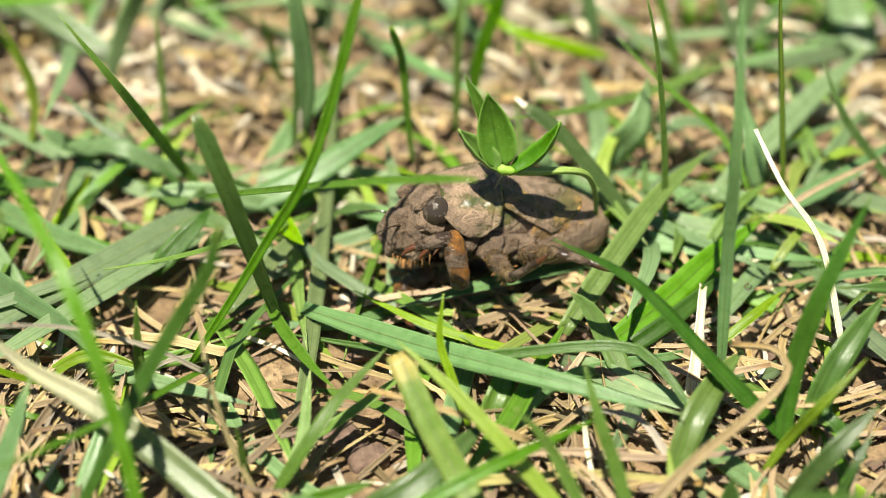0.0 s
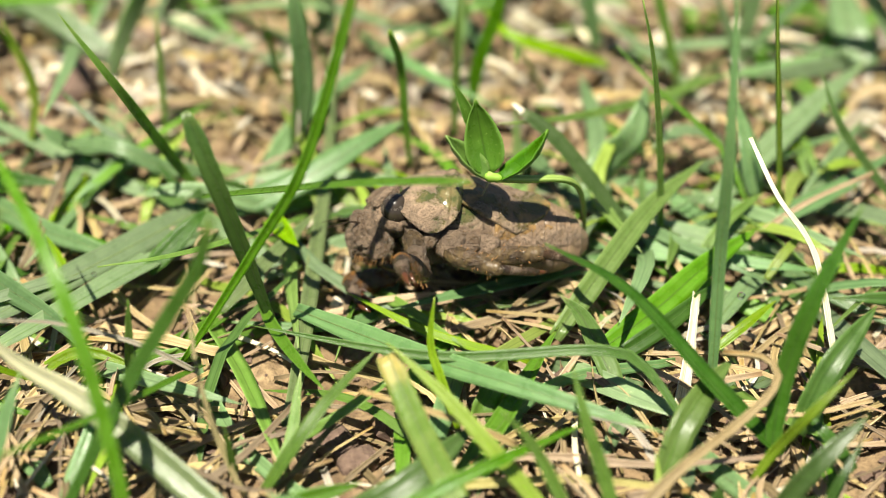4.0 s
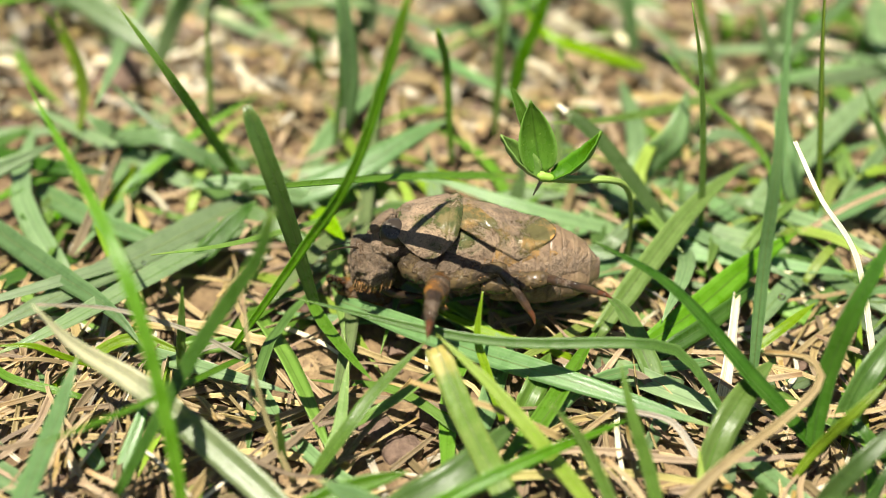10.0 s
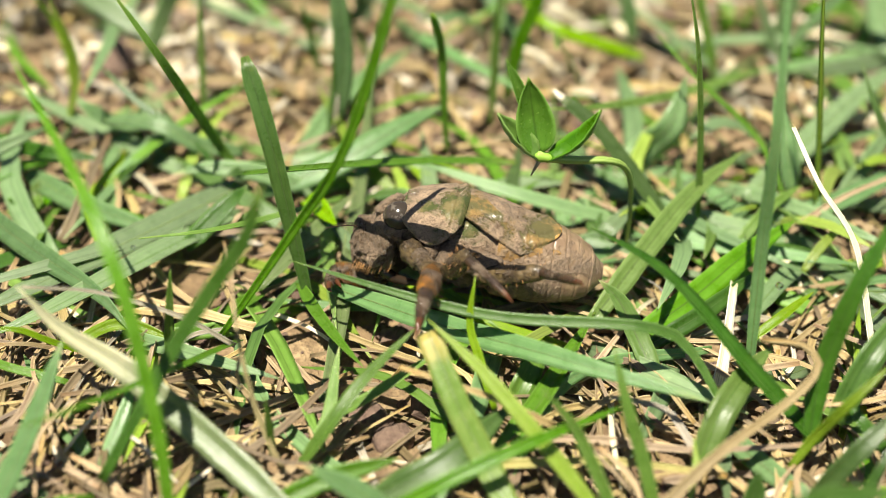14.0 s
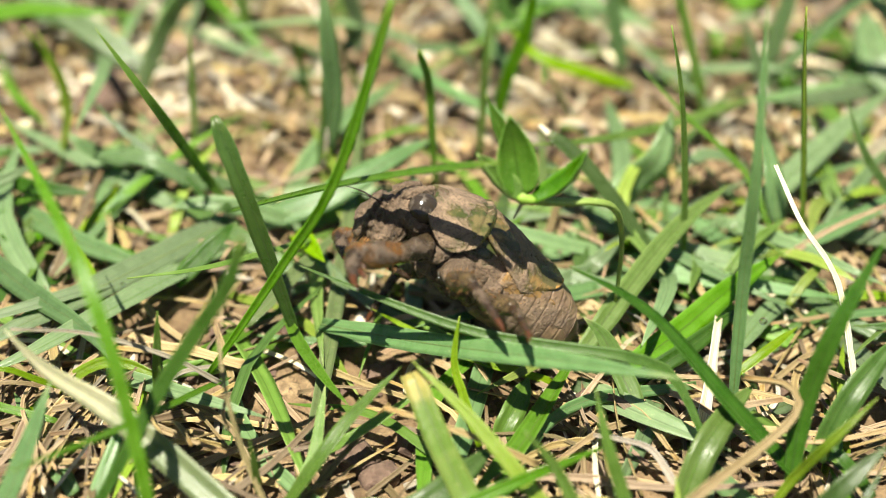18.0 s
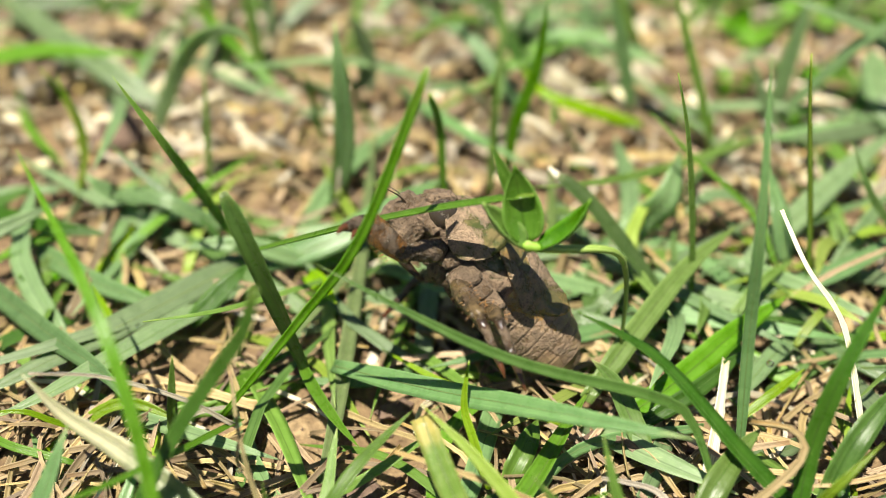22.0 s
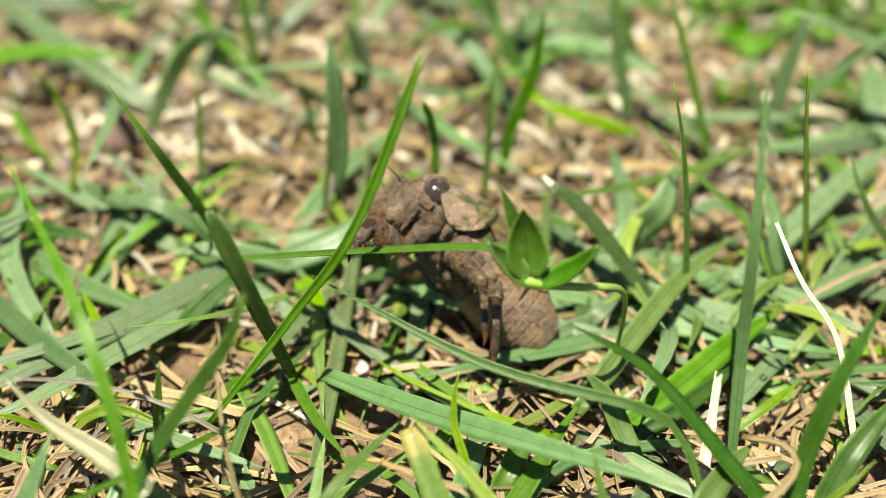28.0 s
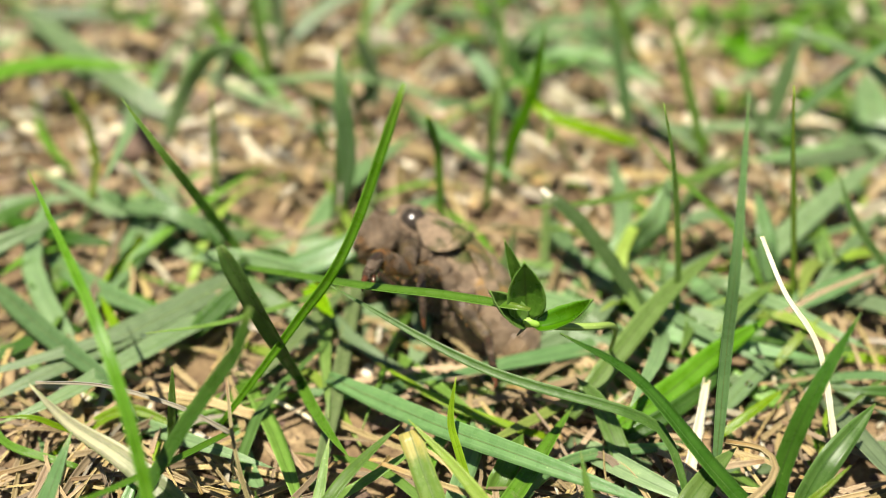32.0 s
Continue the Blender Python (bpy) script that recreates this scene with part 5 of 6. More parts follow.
def build_nymph():
    top = tagged(new("cicada_nymph"), "mud-caked brown cicada nymph climbing through the grass", "insect")
    g = np.random.default_rng(91)
    head = shell("head", dome_sections(4.2, 12.2, [(0, 0, 0.5, 4.7, 4.2, 2.8), (0.5, 0, 0.3, 4.5, 3.6, 3.0), (0.75, 0, -0.2, 4.1, 2.9, 3.0), (1, 0, -1.0, 3.2, 2.2, 2.6)], 60), HEAD_MUD, top, 0.5, 2, 90)
    shell("clypeus", dome_sections(8.2, 14.2, [(0, 0, -2.3, 3.4, 2.6, 3.4), (0.5, 0, -1.9, 3.6, 2.6, 4.0), (1, 0, -1.9, 2.9, 2.2, 3.2)], 60), HEAD_MUD, head, 0.75, 8, 84, "swollen ridged face plate caked with mud")
    hairs("bristles", head, [((x, y, -5.2 + 0.25 * abs(x - 11.4)), (0.3, y * 0.25, -1)) for x, y in zip(g.uniform(8.6, 13.4, 90), g.uniform(-3.2, 3.2, 90))], 1.3, 0.05, None, "fringe of amber bristles under the face")
    for side in (1, -1):
        ball("eye", (8.7, side * 3.75, 1.15), (1.95, 1.6, 1.9), EYEBALL, head, "bulging glossy dark compound eye")
        knob("brow", (11.4, side * 3.0, 1.6), (8.9, side * 3.0, 3.3), 0.6, 0.7, HEAD_MUD, head, 0.3, 17)
        knob("cheek", (11.2, side * 3.4, -0.3), (8.0, side * 4.0, -0.9), 0.7, 0.9, HEAD_MUD, head, 0.35, 18)
        v, f, _ = tube([(12.6, side * 2.6, -0.8), (14.2, side * 3.4, -0.6), (15.8, side * 4.1, -0.9), (17.2, side * 4.7, -1.3)], (0.2, 0.1, 0.06, 0.03), 6, 10)
        mesh_object("antenna", v, f, DARKLEG, head)
    v, f, _ = tube([(10.5, 0, -5.0), (8.6, 0, -6.4), (5.0, 0, -6.8)], (1.0, 0.6, 0.3), 8, 8)
    mesh_object("beak", v, f, DARKLEG, head)
    plate("pronotum", top, SHELL, pronotum_surface, 60, 90, 0.6, 0.10, "glossy olive-green neck shield smeared with dried mud")
    shell("mesonotum", dome_sections(-6.0, 6.5, [(0, 0, -0.4, 4.9, 4.9, 3.4), (0.5, 0, -0.1, 5.6, 5.6, 3.4), (1, 0, 0.1, 4.8, 4.8, 3.0)], 44), SHELL, top, 0.2, 12, 70)
    shell("thorax_side", dome_sections(-6.5, 7.5, [(0, 0, -2.2, 4.4, 2.6, 3.9), (0.5, 0, -2.2, 4.8, 2.6, 4.1), (1, 0, -2.0, 3.8, 2.4, 3.4)], 64), BELLY, top, 0.75, 15, 84, "lumpy muddy underside of the thorax")
    for side in (1, -1):
        for k, (x0, y0, z0, x1, y1, z1, r0, r1) in enumerate(((1.6, 4.6, -1.6, 2.4, 4.6, -4.4, 1.6, 1.6), (-2.6, 4.4, -2.2, -2.0, 4.3, -4.6, 1.7, 1.6))):
            knob("coxa", (x0, side * y0, z0), (x1, side * y1, z1), r0, r1, BELLY, top, 0.3, 40 + k * 3)
        for k, (x, y, z, r) in enumerate(((4.4, 4.5, -1.4, 1.2), (-0.4, 4.8, -2.0, 1.4), (-5.0, 4.2, -2.8, 1.4))):
            knob("thorax_plate", (x, side * y, z), (x + 0.4, side * y, z - 1.8), r, r * 0.9, BELLY, top, 0.35, 60 + k * 5)
        wing_pad(top, side)
    # abdomen: overlapping rings, tapering to a blunt end
    for k in range(8):
        x1 = -3.0 - 1.66 * k
        s = k / 7
        r = 5.6 * math.sqrt(max(0.03, 1 - (k / 8.2) ** 2.6))
        r2 = 5.6 * math.sqrt(max(0.03, 1 - ((k + 1) / 8.2) ** 2.6))
        z = -1.1 - 1.4 * s
        keys = [(x1, 0, z, r * 0.93, r * 0.89, r * 0.98), (x1 - 0.25, 0, z, r * 0.97, r * 0.92, r * 1.02)]
        for q in (0.35, 0.6, 0.85):
            m = r + (r2 - r) * q
            keys.append((x1 - 1.75 * q, 0, z - 0.15 * q, m * 0.985, m * 0.935, m * 1.03))
        keys += [(x1 - 1.75, 0, z - 0.15, r2 * 0.99, r2 * 0.94, r2 * 1.04), (x1 - 1.95, 0, z - 0.15, r2 * 0.90, r2 * 0.86, r2 * 0.95)]
        shell("abdomen_ring", keys, ABDOMEN, top, 0.10, 20 + k * 0.01, 64)
    legs = {}
    legs["left_fore"] = fore_leg(top, 5)
    legs["right_fore"] = fore_leg(top, 23)
    legs["left_mid"] = walking_leg(top, "middle_leg", 6.2, 7.6)
    legs["left_hind"] = walking_leg(top, "hind_leg", 7.2, 9.0)
    for name, hip, turn in (("middle_leg", (2.2, -4.6, -4.6), (0, 25, -70)), ("hind_leg", (-2.2, -4.4, -4.8), (0, 15, -140))):
        thigh, shin = walking_leg(top, name, 6.0, 8.0)
        thigh.matrix_basis = pose(*(c * MM for c in hip), *turn)
        shin.matrix_basis = pose(6.0 * MM, 0, 0, 0, 60, 0)
    return top, legs


NYMPH, LEGS = build_nymph()
(LEFT_FORE_COXA, LEFT_FORE, LEFT_FORE_TIBIA), (RIGHT_FORE_COXA, RIGHT_FORE, RIGHT_FORE_TIBIA) = LEGS["left_fore"], LEGS["right_fore"]
(LEFT_MID, LEFT_MID_TIBIA), (LEFT_HIND, LEFT_HIND_TIBIA) = LEGS["left_mid"], LEGS["left_hind"]


def motions():
    walk(NYMPH, [(0, pose(0.0061, 0.1145, 0.0103, 19.8, -11.6, -162.2)),
        (0.6, pose(0.0065, 0.1131, 0.0107, 23.3, -11.9, -164.6)),
        (1, pose(0.0054, 0.1124, 0.0111, 23.5, -10.4, -166.1)),
        (1.5, pose(0.0051, 0.1118, 0.0112, 24.8, -9.2, -165.8)),
        (2, pose(0.0051, 0.1114, 0.0113, 25.8, -10.4, -167.7)),
        (2.5, pose(0.0041, 0.1123, 0.0110, 32.2, -11.1, -168.5)),
        (3, pose(0.0030, 0.1134, 0.0097, 36.2, -9.8, -172.0)),
        (3.5, pose(0.0031, 0.1143, 0.0102, 35.1, -8.6, -171.9)),
        (5.5, pose(0.0008, 0.1120, 0.0089, 33.4, 1.0, -173.6)),
        (6, pose(0.0002, 0.1117, 0.0082, 36.2, 3.7, -176.5)),
        (7, pose(-0.0013, 0.1116, 0.0089, 32.7, 2.9, -176.5)),
        (8, pose(-0.0011, 0.1093, 0.0104, 31.1, 0.1, -177.0)),
        (9, pose(-0.0018, 0.1078, 0.0107, 35.5, 2.2, -176.2)),
        (10, pose(-0.0021, 0.1068, 0.0112, 34.7, -1.8, -176.4)),
        (11, pose(-0.0023, 0.1056, 0.0116, 34.9, -0.4, -177.8)),
        (12, pose(-0.0030, 0.1060, 0.0109, 35.0, -0.6, -179.1)),
        (13, pose(-0.0022, 0.1071, 0.0102, 37.6, -3.4, 179.0)),
        (15.5, pose(0.0013, 0.1068, 0.0108, 28.9, -18.4, -177.6)),
        (16, pose(0.0016, 0.1091, 0.0126, 26.6, -29.1, -176.9)),
        (17.5, pose(0.0010, 0.1075, 0.0137, 29.3, -32.1, -179.0)),
        (18.5, pose(0.0016, 0.1056, 0.0151, 40.4, -32.2, 172.8)),
        (20, pose(0.0010, 0.1070, 0.0161, 34.0, -34.5, 177.6)),
        (21, pose(0.0020, 0.1089, 0.0162, 26.9, -35.6, 169.8)),
        (22, pose(0.0019, 0.1102, 0.0157, 38.9, -35.5, 162.5)),
        (23, pose(0.0018, 0.1144, 0.0149, 42.8, -36.7, 161.5)),
        (24, pose(0.0021, 0.1157, 0.0144, 46.8, -38.3, 158.1)),
        (25, pose(0.0021, 0.1193, 0.0121, 51.9, -36.1, 163.0)),
        (27.5, pose(0.0006, 0.1198, 0.0123, 57.7, -38.7, 162.9)),
        (28, pose(0.0006, 0.1197, 0.0120, 59.3, -36.8, 161.7)),
        (29, pose(-0.0004, 0.1199, 0.0111, 60.9, -33.3, 160.8)),
        (30, pose(-0.0005, 0.1204, 0.0113, 58.0, -31.6, 161.7)),
        (32, pose(-0.0020, 0.1210, 0.0083, 63.9, -28.2, 159.7))])
    walk(LEFT_FORE_COXA, [(0, pose(0.0068, 0.0052, -0.0026, 19.3, 34.8, 81.1)),
        (0.6, pose(0.0068, 0.0052, -0.0026, 16.9, 29.3, 69.3)),
        (1, pose(0.0068, 0.0052, -0.0026, 18.5, 26.8, 88.6)),
        (1.5, pose(0.0068, 0.0052, -0.0026, 19.9, 33.0, 93.6)),
        (2, pose(0.0068, 0.0052, -0.0026, 18.6, 27.2, 88.8)),
        (2.5, pose(0.0068, 0.0052, -0.0026, 17.9, 22.3, 89.4)),
        (3, pose(0.0068, 0.0052, -0.0026, 27.3, 53.9, 133.5)),
        (3.5, pose(0.0068, 0.0052, -0.0026, 25.7, 49.3, 98.9)),
        (5.5, pose(0.0068, 0.0052, -0.0026, 18.2, 24.9, 107.3)),
        (6, pose(0.0068, 0.0052, -0.0026, 24.8, 54.4, 143.3)),
        (7, pose(0.0068, 0.0052, -0.0026, 17.0, 25.0, 120.7)),
        (8, pose(0.0068, 0.0052, -0.0026, 15.5, 26.4, 131.7)),
        (9, pose(0.0068, 0.0052, -0.0026, 11.7, 20.8, 144.0)),
        (10, pose(0.0068, 0.0052, -0.0026, 13.9, 13.9, 130.5)),
        (11, pose(0.0068, 0.0052, -0.0026, 10.1, 8.1, 145.5)),
        (12, pose(0.0068, 0.0052, -0.0026, 7.1, 20.8, 159.8)),
        (13, pose(0.0068, 0.0052, -0.0026, 12.1, 28.8, 147.3)),
        (15.5, pose(0.0068, 0.0052, -0.0026, 16.6, 6.1, 101.4)),
        (16, pose(0.0068, 0.0052, -0.0026, 17.3, 15.6, 97.4)),
        (17.5, pose(0.0068, 0.0052, -0.0026, 15.0, 13.0, 64.0)),
        (18.5, pose(0.0068, 0.0052, -0.0026, 12.8, 27.5, 47.9)),
        (20, pose(0.0068, 0.0052, -0.0026, 15.4, 36.9, 55.7)),
        (21, pose(0.0068, 0.0052, -0.0026, 15.4, 3.2, 66.9)),
        (22, pose(0.0068, 0.0052, -0.0026, 12.5, 28.6, 46.2)),
        (23, pose(0.0068, 0.0052, -0.0026, 18.2, 30.6, 78.2)),
        (24, pose(0.0068, 0.0052, -0.0026, 18.7, 29.2, 112.5)),
        (25, pose(0.0068, 0.0052, -0.0026, 20.7, 35.7, 105.4)),
        (27.5, pose(0.0068, 0.0052, -0.0026, 20.1, 46.3, 69.6)),
        (28, pose(0.0068, 0.0052, -0.0026, 21.4, 77.8, 35.9)),
        (29, pose(0.0068, 0.0052, -0.0026, 29.4, 59.5, 85.0)),
        (30, pose(0.0068, 0.0052, -0.0026, 26.8, 50.6, 106.7)),
        (32, pose(0.0068, 0.0052, -0.0026, 24.8, 47.1, 114.7))])
    walk(LEFT_FORE, [(0, pose(0.0075, 0.0097, -0.0058, -41.5, -72.8, -53.8)),
        (0.3, pose(0.0080, 0.0098, -0.0056, -35.5, -19.0, -3.9)),
        (0.6, pose(0.0085, 0.0098, -0.0053, 8.4, 13.1, 48.2)),
        (1, pose(0.0069, 0.0102, -0.0051, 11.0, 21.0, 69.1)),
        (1.5, pose(0.0065, 0.0099, -0.0056, 9.1, 20.0, 52.1)),
        (1.73333, pose(0.0067, 0.0100, -0.0054, -14.9, -12.5, 11.3)),
        (2, pose(0.0069, 0.0102, -0.0052, -11.9, -52.7, -29.6)),
        (2.26667, pose(0.0069, 0.0103, -0.0049, -12.6, -19.7, 14.6)),
        (2.5, pose(0.0069, 0.0104, -0.0047, 9.3, 5.3, 55.6)),
        (3, pose(0.0045, 0.0076, -0.0071, 9.8, -42.9, 32.4)),
        (3.5, pose(0.0062, 0.0088, -0.0068, 11.8, -36.7, 49.1)),
        (5.5, pose(0.0053, 0.0100, -0.0050, 8.8, 14.7, 50.5)),
        (6, pose(0.0042, 0.0071, -0.0072, 9.2, -7.4, 52.2)),
        (7, pose(0.0042, 0.0096, -0.0050, 10.7, 7.9, 70.8)),
        (8, pose(0.0035, 0.0089, -0.0051, 10.3, 7.1, 65.7)),
        (9, pose(0.0026, 0.0083, -0.0046, 9.5, 4.2, 56.8)),
        (10, pose(0.0033, 0.0093, -0.0039, 11.2, 9.5, 78.7)),
        (11, pose(0.0022, 0.0083, -0.0034, 10.7, 8.7, 71.1)),
        (12, pose(0.0019, 0.0070, -0.0046, 11.0, 4.3, 76.3)),
        (13, pose(0.0027, 0.0079, -0.0053, 11.5, 12.7, 84.7)),
        (15.5, pose(0.0057, 0.0107, -0.0032, 11.6, 22.9, 75.5)),
        (16, pose(0.0061, 0.0105, -0.0041, 10.5, 12.6, 66.5)),
        (17.5, pose(0.0092, 0.0101, -0.0039, -0.8, 57.8, -2.9)),
        (18.5, pose(0.0101, 0.0089, -0.0052, 1.5, 0.1, 7.7)),
        (20, pose(0.0093, 0.0089, -0.0060, -0.5, 33.5, -2.4)),
        (21, pose(0.0090, 0.0103, -0.0029, 5.3, -10.9, 26.0)),
        (22, pose(0.0102, 0.0087, -0.0053, 2.8, -5.7, 13.8)),
        (23, pose(0.0078, 0.0099, -0.0054, 0.4, 15.3, 1.9)),
        (24, pose(0.0049, 0.0097, -0.0053, 9.3, 15.2, 54.4)),
        (25, pose(0.0056, 0.0096, -0.0059, 13.7, -36.4, 68.6)),
        (26.2667, pose(0.0069, 0.0092, -0.0063, 14.1, -10.5, 29.5)),
        (27.5, pose(0.0082, 0.0088, -0.0067, -1.9, 9.9, -9.5)),
        (28, pose(0.0078, 0.0059, -0.0081, 3.7, 6.3, 19.2)),
        (29, pose(0.0070, 0.0080, -0.0074, 2.9, 32.6, 13.8)),
        (30, pose(0.0058, 0.0086, -0.0069, 1.8, 26.1, 9.1)),
        (32, pose(0.0052, 0.0087, -0.0067, 7.0, 18.9, 38.0))])
    walk(LEFT_FORE_TIBIA, [(0, pose(0.0053, 0.0000, 0.0000, 90.7, 10.7, 93.7)),
        (0.3, pose(0.0053, 0.0000, 0.0000, 83.4, 8.7, 52.8)),
        (0.6, pose(0.0053, 0.0000, 0.0000, 79.3, 2.5, 12.8)),
        (0.8, pose(0.0053, 0.0000, 0.0000, 131.7, -8.3, 9.6)),
        (1, pose(0.0053, 0.0000, 0.0000, -174.2, -12.2, -1.2)),
        (1.26667, pose(0.0053, 0.0000, 0.0000, 138.1, -9.9, 9.6)),
        (1.5, pose(0.0053, 0.0000, 0.0000, 92.0, -0.6, 15.3)),
        (2, pose(0.0053, 0.0000, 0.0000, 88.7, 9.8, 82.4)),
        (2.26667, pose(0.0053, 0.0000, 0.0000, 58.6, 41.5, 55.8)),
        (2.5, pose(0.0053, 0.0000, 0.0000, -0.1, 47.3, -0.0)),
        (3, pose(0.0053, 0.0000, 0.0000, 178.0, 61.3, 178.2)),
        (3.5, pose(0.0053, 0.0000, 0.0000, 56.8, 71.4, 55.3)),
        (5.5, pose(0.0053, 0.0000, 0.0000, 70.4, 9.6, 25.1)),
        (5.73333, pose(0.0053, 0.0000, 0.0000, 55.8, 50.6, 36.2)),
        (6, pose(0.0053, 0.0000, 0.0000, -95.3, 86.2, -95.3)),
        (7, pose(0.0053, 0.0000, 0.0000, 9.9, 34.9, 5.7)),
        (8, pose(0.0053, 0.0000, 0.0000, 48.7, 15.3, 16.8)),
        (9, pose(0.0053, 0.0000, 0.0000, -6.7, 81.6, -6.6)),
        (10, pose(0.0053, 0.0000, 0.0000, -8.5, 26.5, -3.8)),
        (11, pose(0.0053, 0.0000, 0.0000, 20.6, 32.2, 11.3)),
        (12, pose(0.0053, 0.0000, 0.0000, -1.1, 58.3, -1.0)),
        (13, pose(0.0053, 0.0000, 0.0000, -2.2, 35.8, -1.3)),
        (15.5, pose(0.0053, 0.0000, 0.0000, -40.6, 8.4, -7.2)),
        (16, pose(0.0053, 0.0000, 0.0000, -15.8, 38.2, -9.9)),
        (16.7333, pose(0.0053, 0.0000, 0.0000, 56.0, 50.7, 67.2)),
        (17.5, pose(0.0053, 0.0000, 0.0000, 94.2, 10.7, 111.5)),
        (18.5, pose(0.0053, 0.0000, 0.0000, 58.7, 30.1, 39.6)),
        (20, pose(0.0053, 0.0000, 0.0000, 94.9, 8.8, 119.4)),
        (20.5, pose(0.0053, 0.0000, 0.0000, 60.2, 27.9, 62.0)),
        (21, pose(0.0053, 0.0000, 0.0000, 25.2, 9.3, 4.3)),
        (22, pose(0.0053, 0.0000, 0.0000, 65.8, 31.4, 49.3)),
        (23, pose(0.0053, 0.0000, 0.0000, 82.1, 11.1, 54.2)),
        (23.5, pose(0.0053, 0.0000, 0.0000, 32.9, 45.1, 26.9)),
        (24, pose(0.0053, 0.0000, 0.0000, -41.6, 38.6, -28.9)),
        (25, pose(0.0053, 0.0000, 0.0000, -87.2, 71.9, -87.1)),
        (27.5, pose(0.0053, 0.0000, 0.0000, 112.6, 55.4, 116.9)),
        (28, pose(0.0053, 0.0000, 0.0000, 56.3, 70.3, 54.7)),
        (29, pose(0.0053, 0.0000, 0.0000, 57.2, 32.3, 39.7)),
        (30, pose(0.0053, 0.0000, 0.0000, 44.7, 44.3, 34.6)),
        (32, pose(0.0053, 0.0000, 0.0000, 37.6, 55.1, 32.3))])
    walk(RIGHT_FORE_COXA, [(0, pose(0.0068, -0.0046, -0.0030, 40.9, 67.2, 99.3)),
        (1, pose(0.0068, -0.0046, -0.0030, 29.7, 72.3, 59.0)),
        (2, pose(0.0068, -0.0046, -0.0030, 17.4, 71.4, 35.2)),
        (3, pose(0.0068, -0.0046, -0.0030, 50.9, 85.6, 62.4)),
        (5.5, pose(0.0068, -0.0046, -0.0030, 4.7, 54.0, 12.9)),
        (6, pose(0.0068, -0.0046, -0.0030, 5.9, 59.5, 15.1)),
        (8, pose(0.0068, -0.0046, -0.0030, 5.2, 49.0, 15.3)),
        (9, pose(0.0068, -0.0046, -0.0030, 3.9, 53.9, 10.7)),
        (12, pose(0.0068, -0.0046, -0.0030, 4.7, 54.2, 13.0)),
        (13, pose(0.0068, -0.0046, -0.0030, 2.5, 49.1, 7.4)),
        (15.5, pose(0.0068, -0.0046, -0.0030, 2.0, 53.4, 5.6)),
        (16, pose(0.0068, -0.0046, -0.0030, 5.6, 70.6, 11.4)),
        (17.5, pose(0.0068, -0.0046, -0.0030, -24.3, 50.9, -82.8)),
        (18.5, pose(0.0068, -0.0046, -0.0030, -16.6, 20.9, -73.7)),
        (20, pose(0.0068, -0.0046, -0.0030, -17.8, 23.7, -83.1)),
        (22, pose(0.0068, -0.0046, -0.0030, -12.9, 25.7, -48.9)),
        (24, pose(0.0068, -0.0046, -0.0030, -4.8, 20.0, -16.8)),
        (25, pose(0.0068, -0.0046, -0.0030, -10.9, 29.4, -39.1)),
        (28, pose(0.0068, -0.0046, -0.0030, -15.0, 5.0, -64.0)),
        (30, pose(0.0068, -0.0046, -0.0030, -13.3, 7.8, -52.9)),
        (32, pose(0.0068, -0.0046, -0.0030, -14.8, -30.3, -41.5))])
    walk(RIGHT_FORE, [(0, pose(0.0064, -0.0025, -0.0082, -0.4, 37.8, -1.7)),
        (1, pose(0.0077, -0.0031, -0.0083, -0.6, 30.6, -2.9)),
        (2, pose(0.0083, -0.0036, -0.0083, -0.0, 37.8, -0.1)),
        (3, pose(0.0070, -0.0042, -0.0086, -1.4, 2.6, -6.9)),
        (5.5, pose(0.0100, -0.0039, -0.0075, 1.0, 14.0, 5.1)),
        (6, pose(0.0095, -0.0039, -0.0078, 1.4, 2.5, 7.1)),
        (8, pose(0.0103, -0.0036, -0.0072, 1.5, 14.5, 7.7)),
        (9, pose(0.0100, -0.0040, -0.0075, 0.8, -15.5, 3.8)),
        (12, pose(0.0100, -0.0039, -0.0075, -3.9, -8.6, -18.9)),
        (13, pose(0.0104, -0.0041, -0.0072, 1.0, -2.4, 4.8)),
        (15.5, pose(0.0101, -0.0043, -0.0075, -1.6, -8.0, -7.9)),
        (16, pose(0.0086, -0.0042, -0.0083, -2.7, 0.1, -13.7)),
        (17.5, pose(0.0072, -0.0081, -0.0073, -2.5, 9.8, -12.7)),
        (18.5, pose(0.0083, -0.0096, -0.0050, -1.7, 10.9, -8.5)),
        (20, pose(0.0074, -0.0097, -0.0053, -11.0, -22.5, -59.3)),
        (22, pose(0.0101, -0.0084, -0.0054, -9.3, 5.1, -55.2)),
        (24, pose(0.0118, -0.0061, -0.0049, -8.7, 15.1, -50.0)),
        (25, pose(0.0106, -0.0077, -0.0058, -7.3, -2.1, -39.3)),
        (28, pose(0.0092, -0.0096, -0.0035, -11.0, -16.3, -65.5)),
        (30, pose(0.0101, -0.0090, -0.0038, -9.4, 15.8, -55.7)),
        (32, pose(0.0104, -0.0078, -0.0002, -10.2, -7.5, -62.1))])
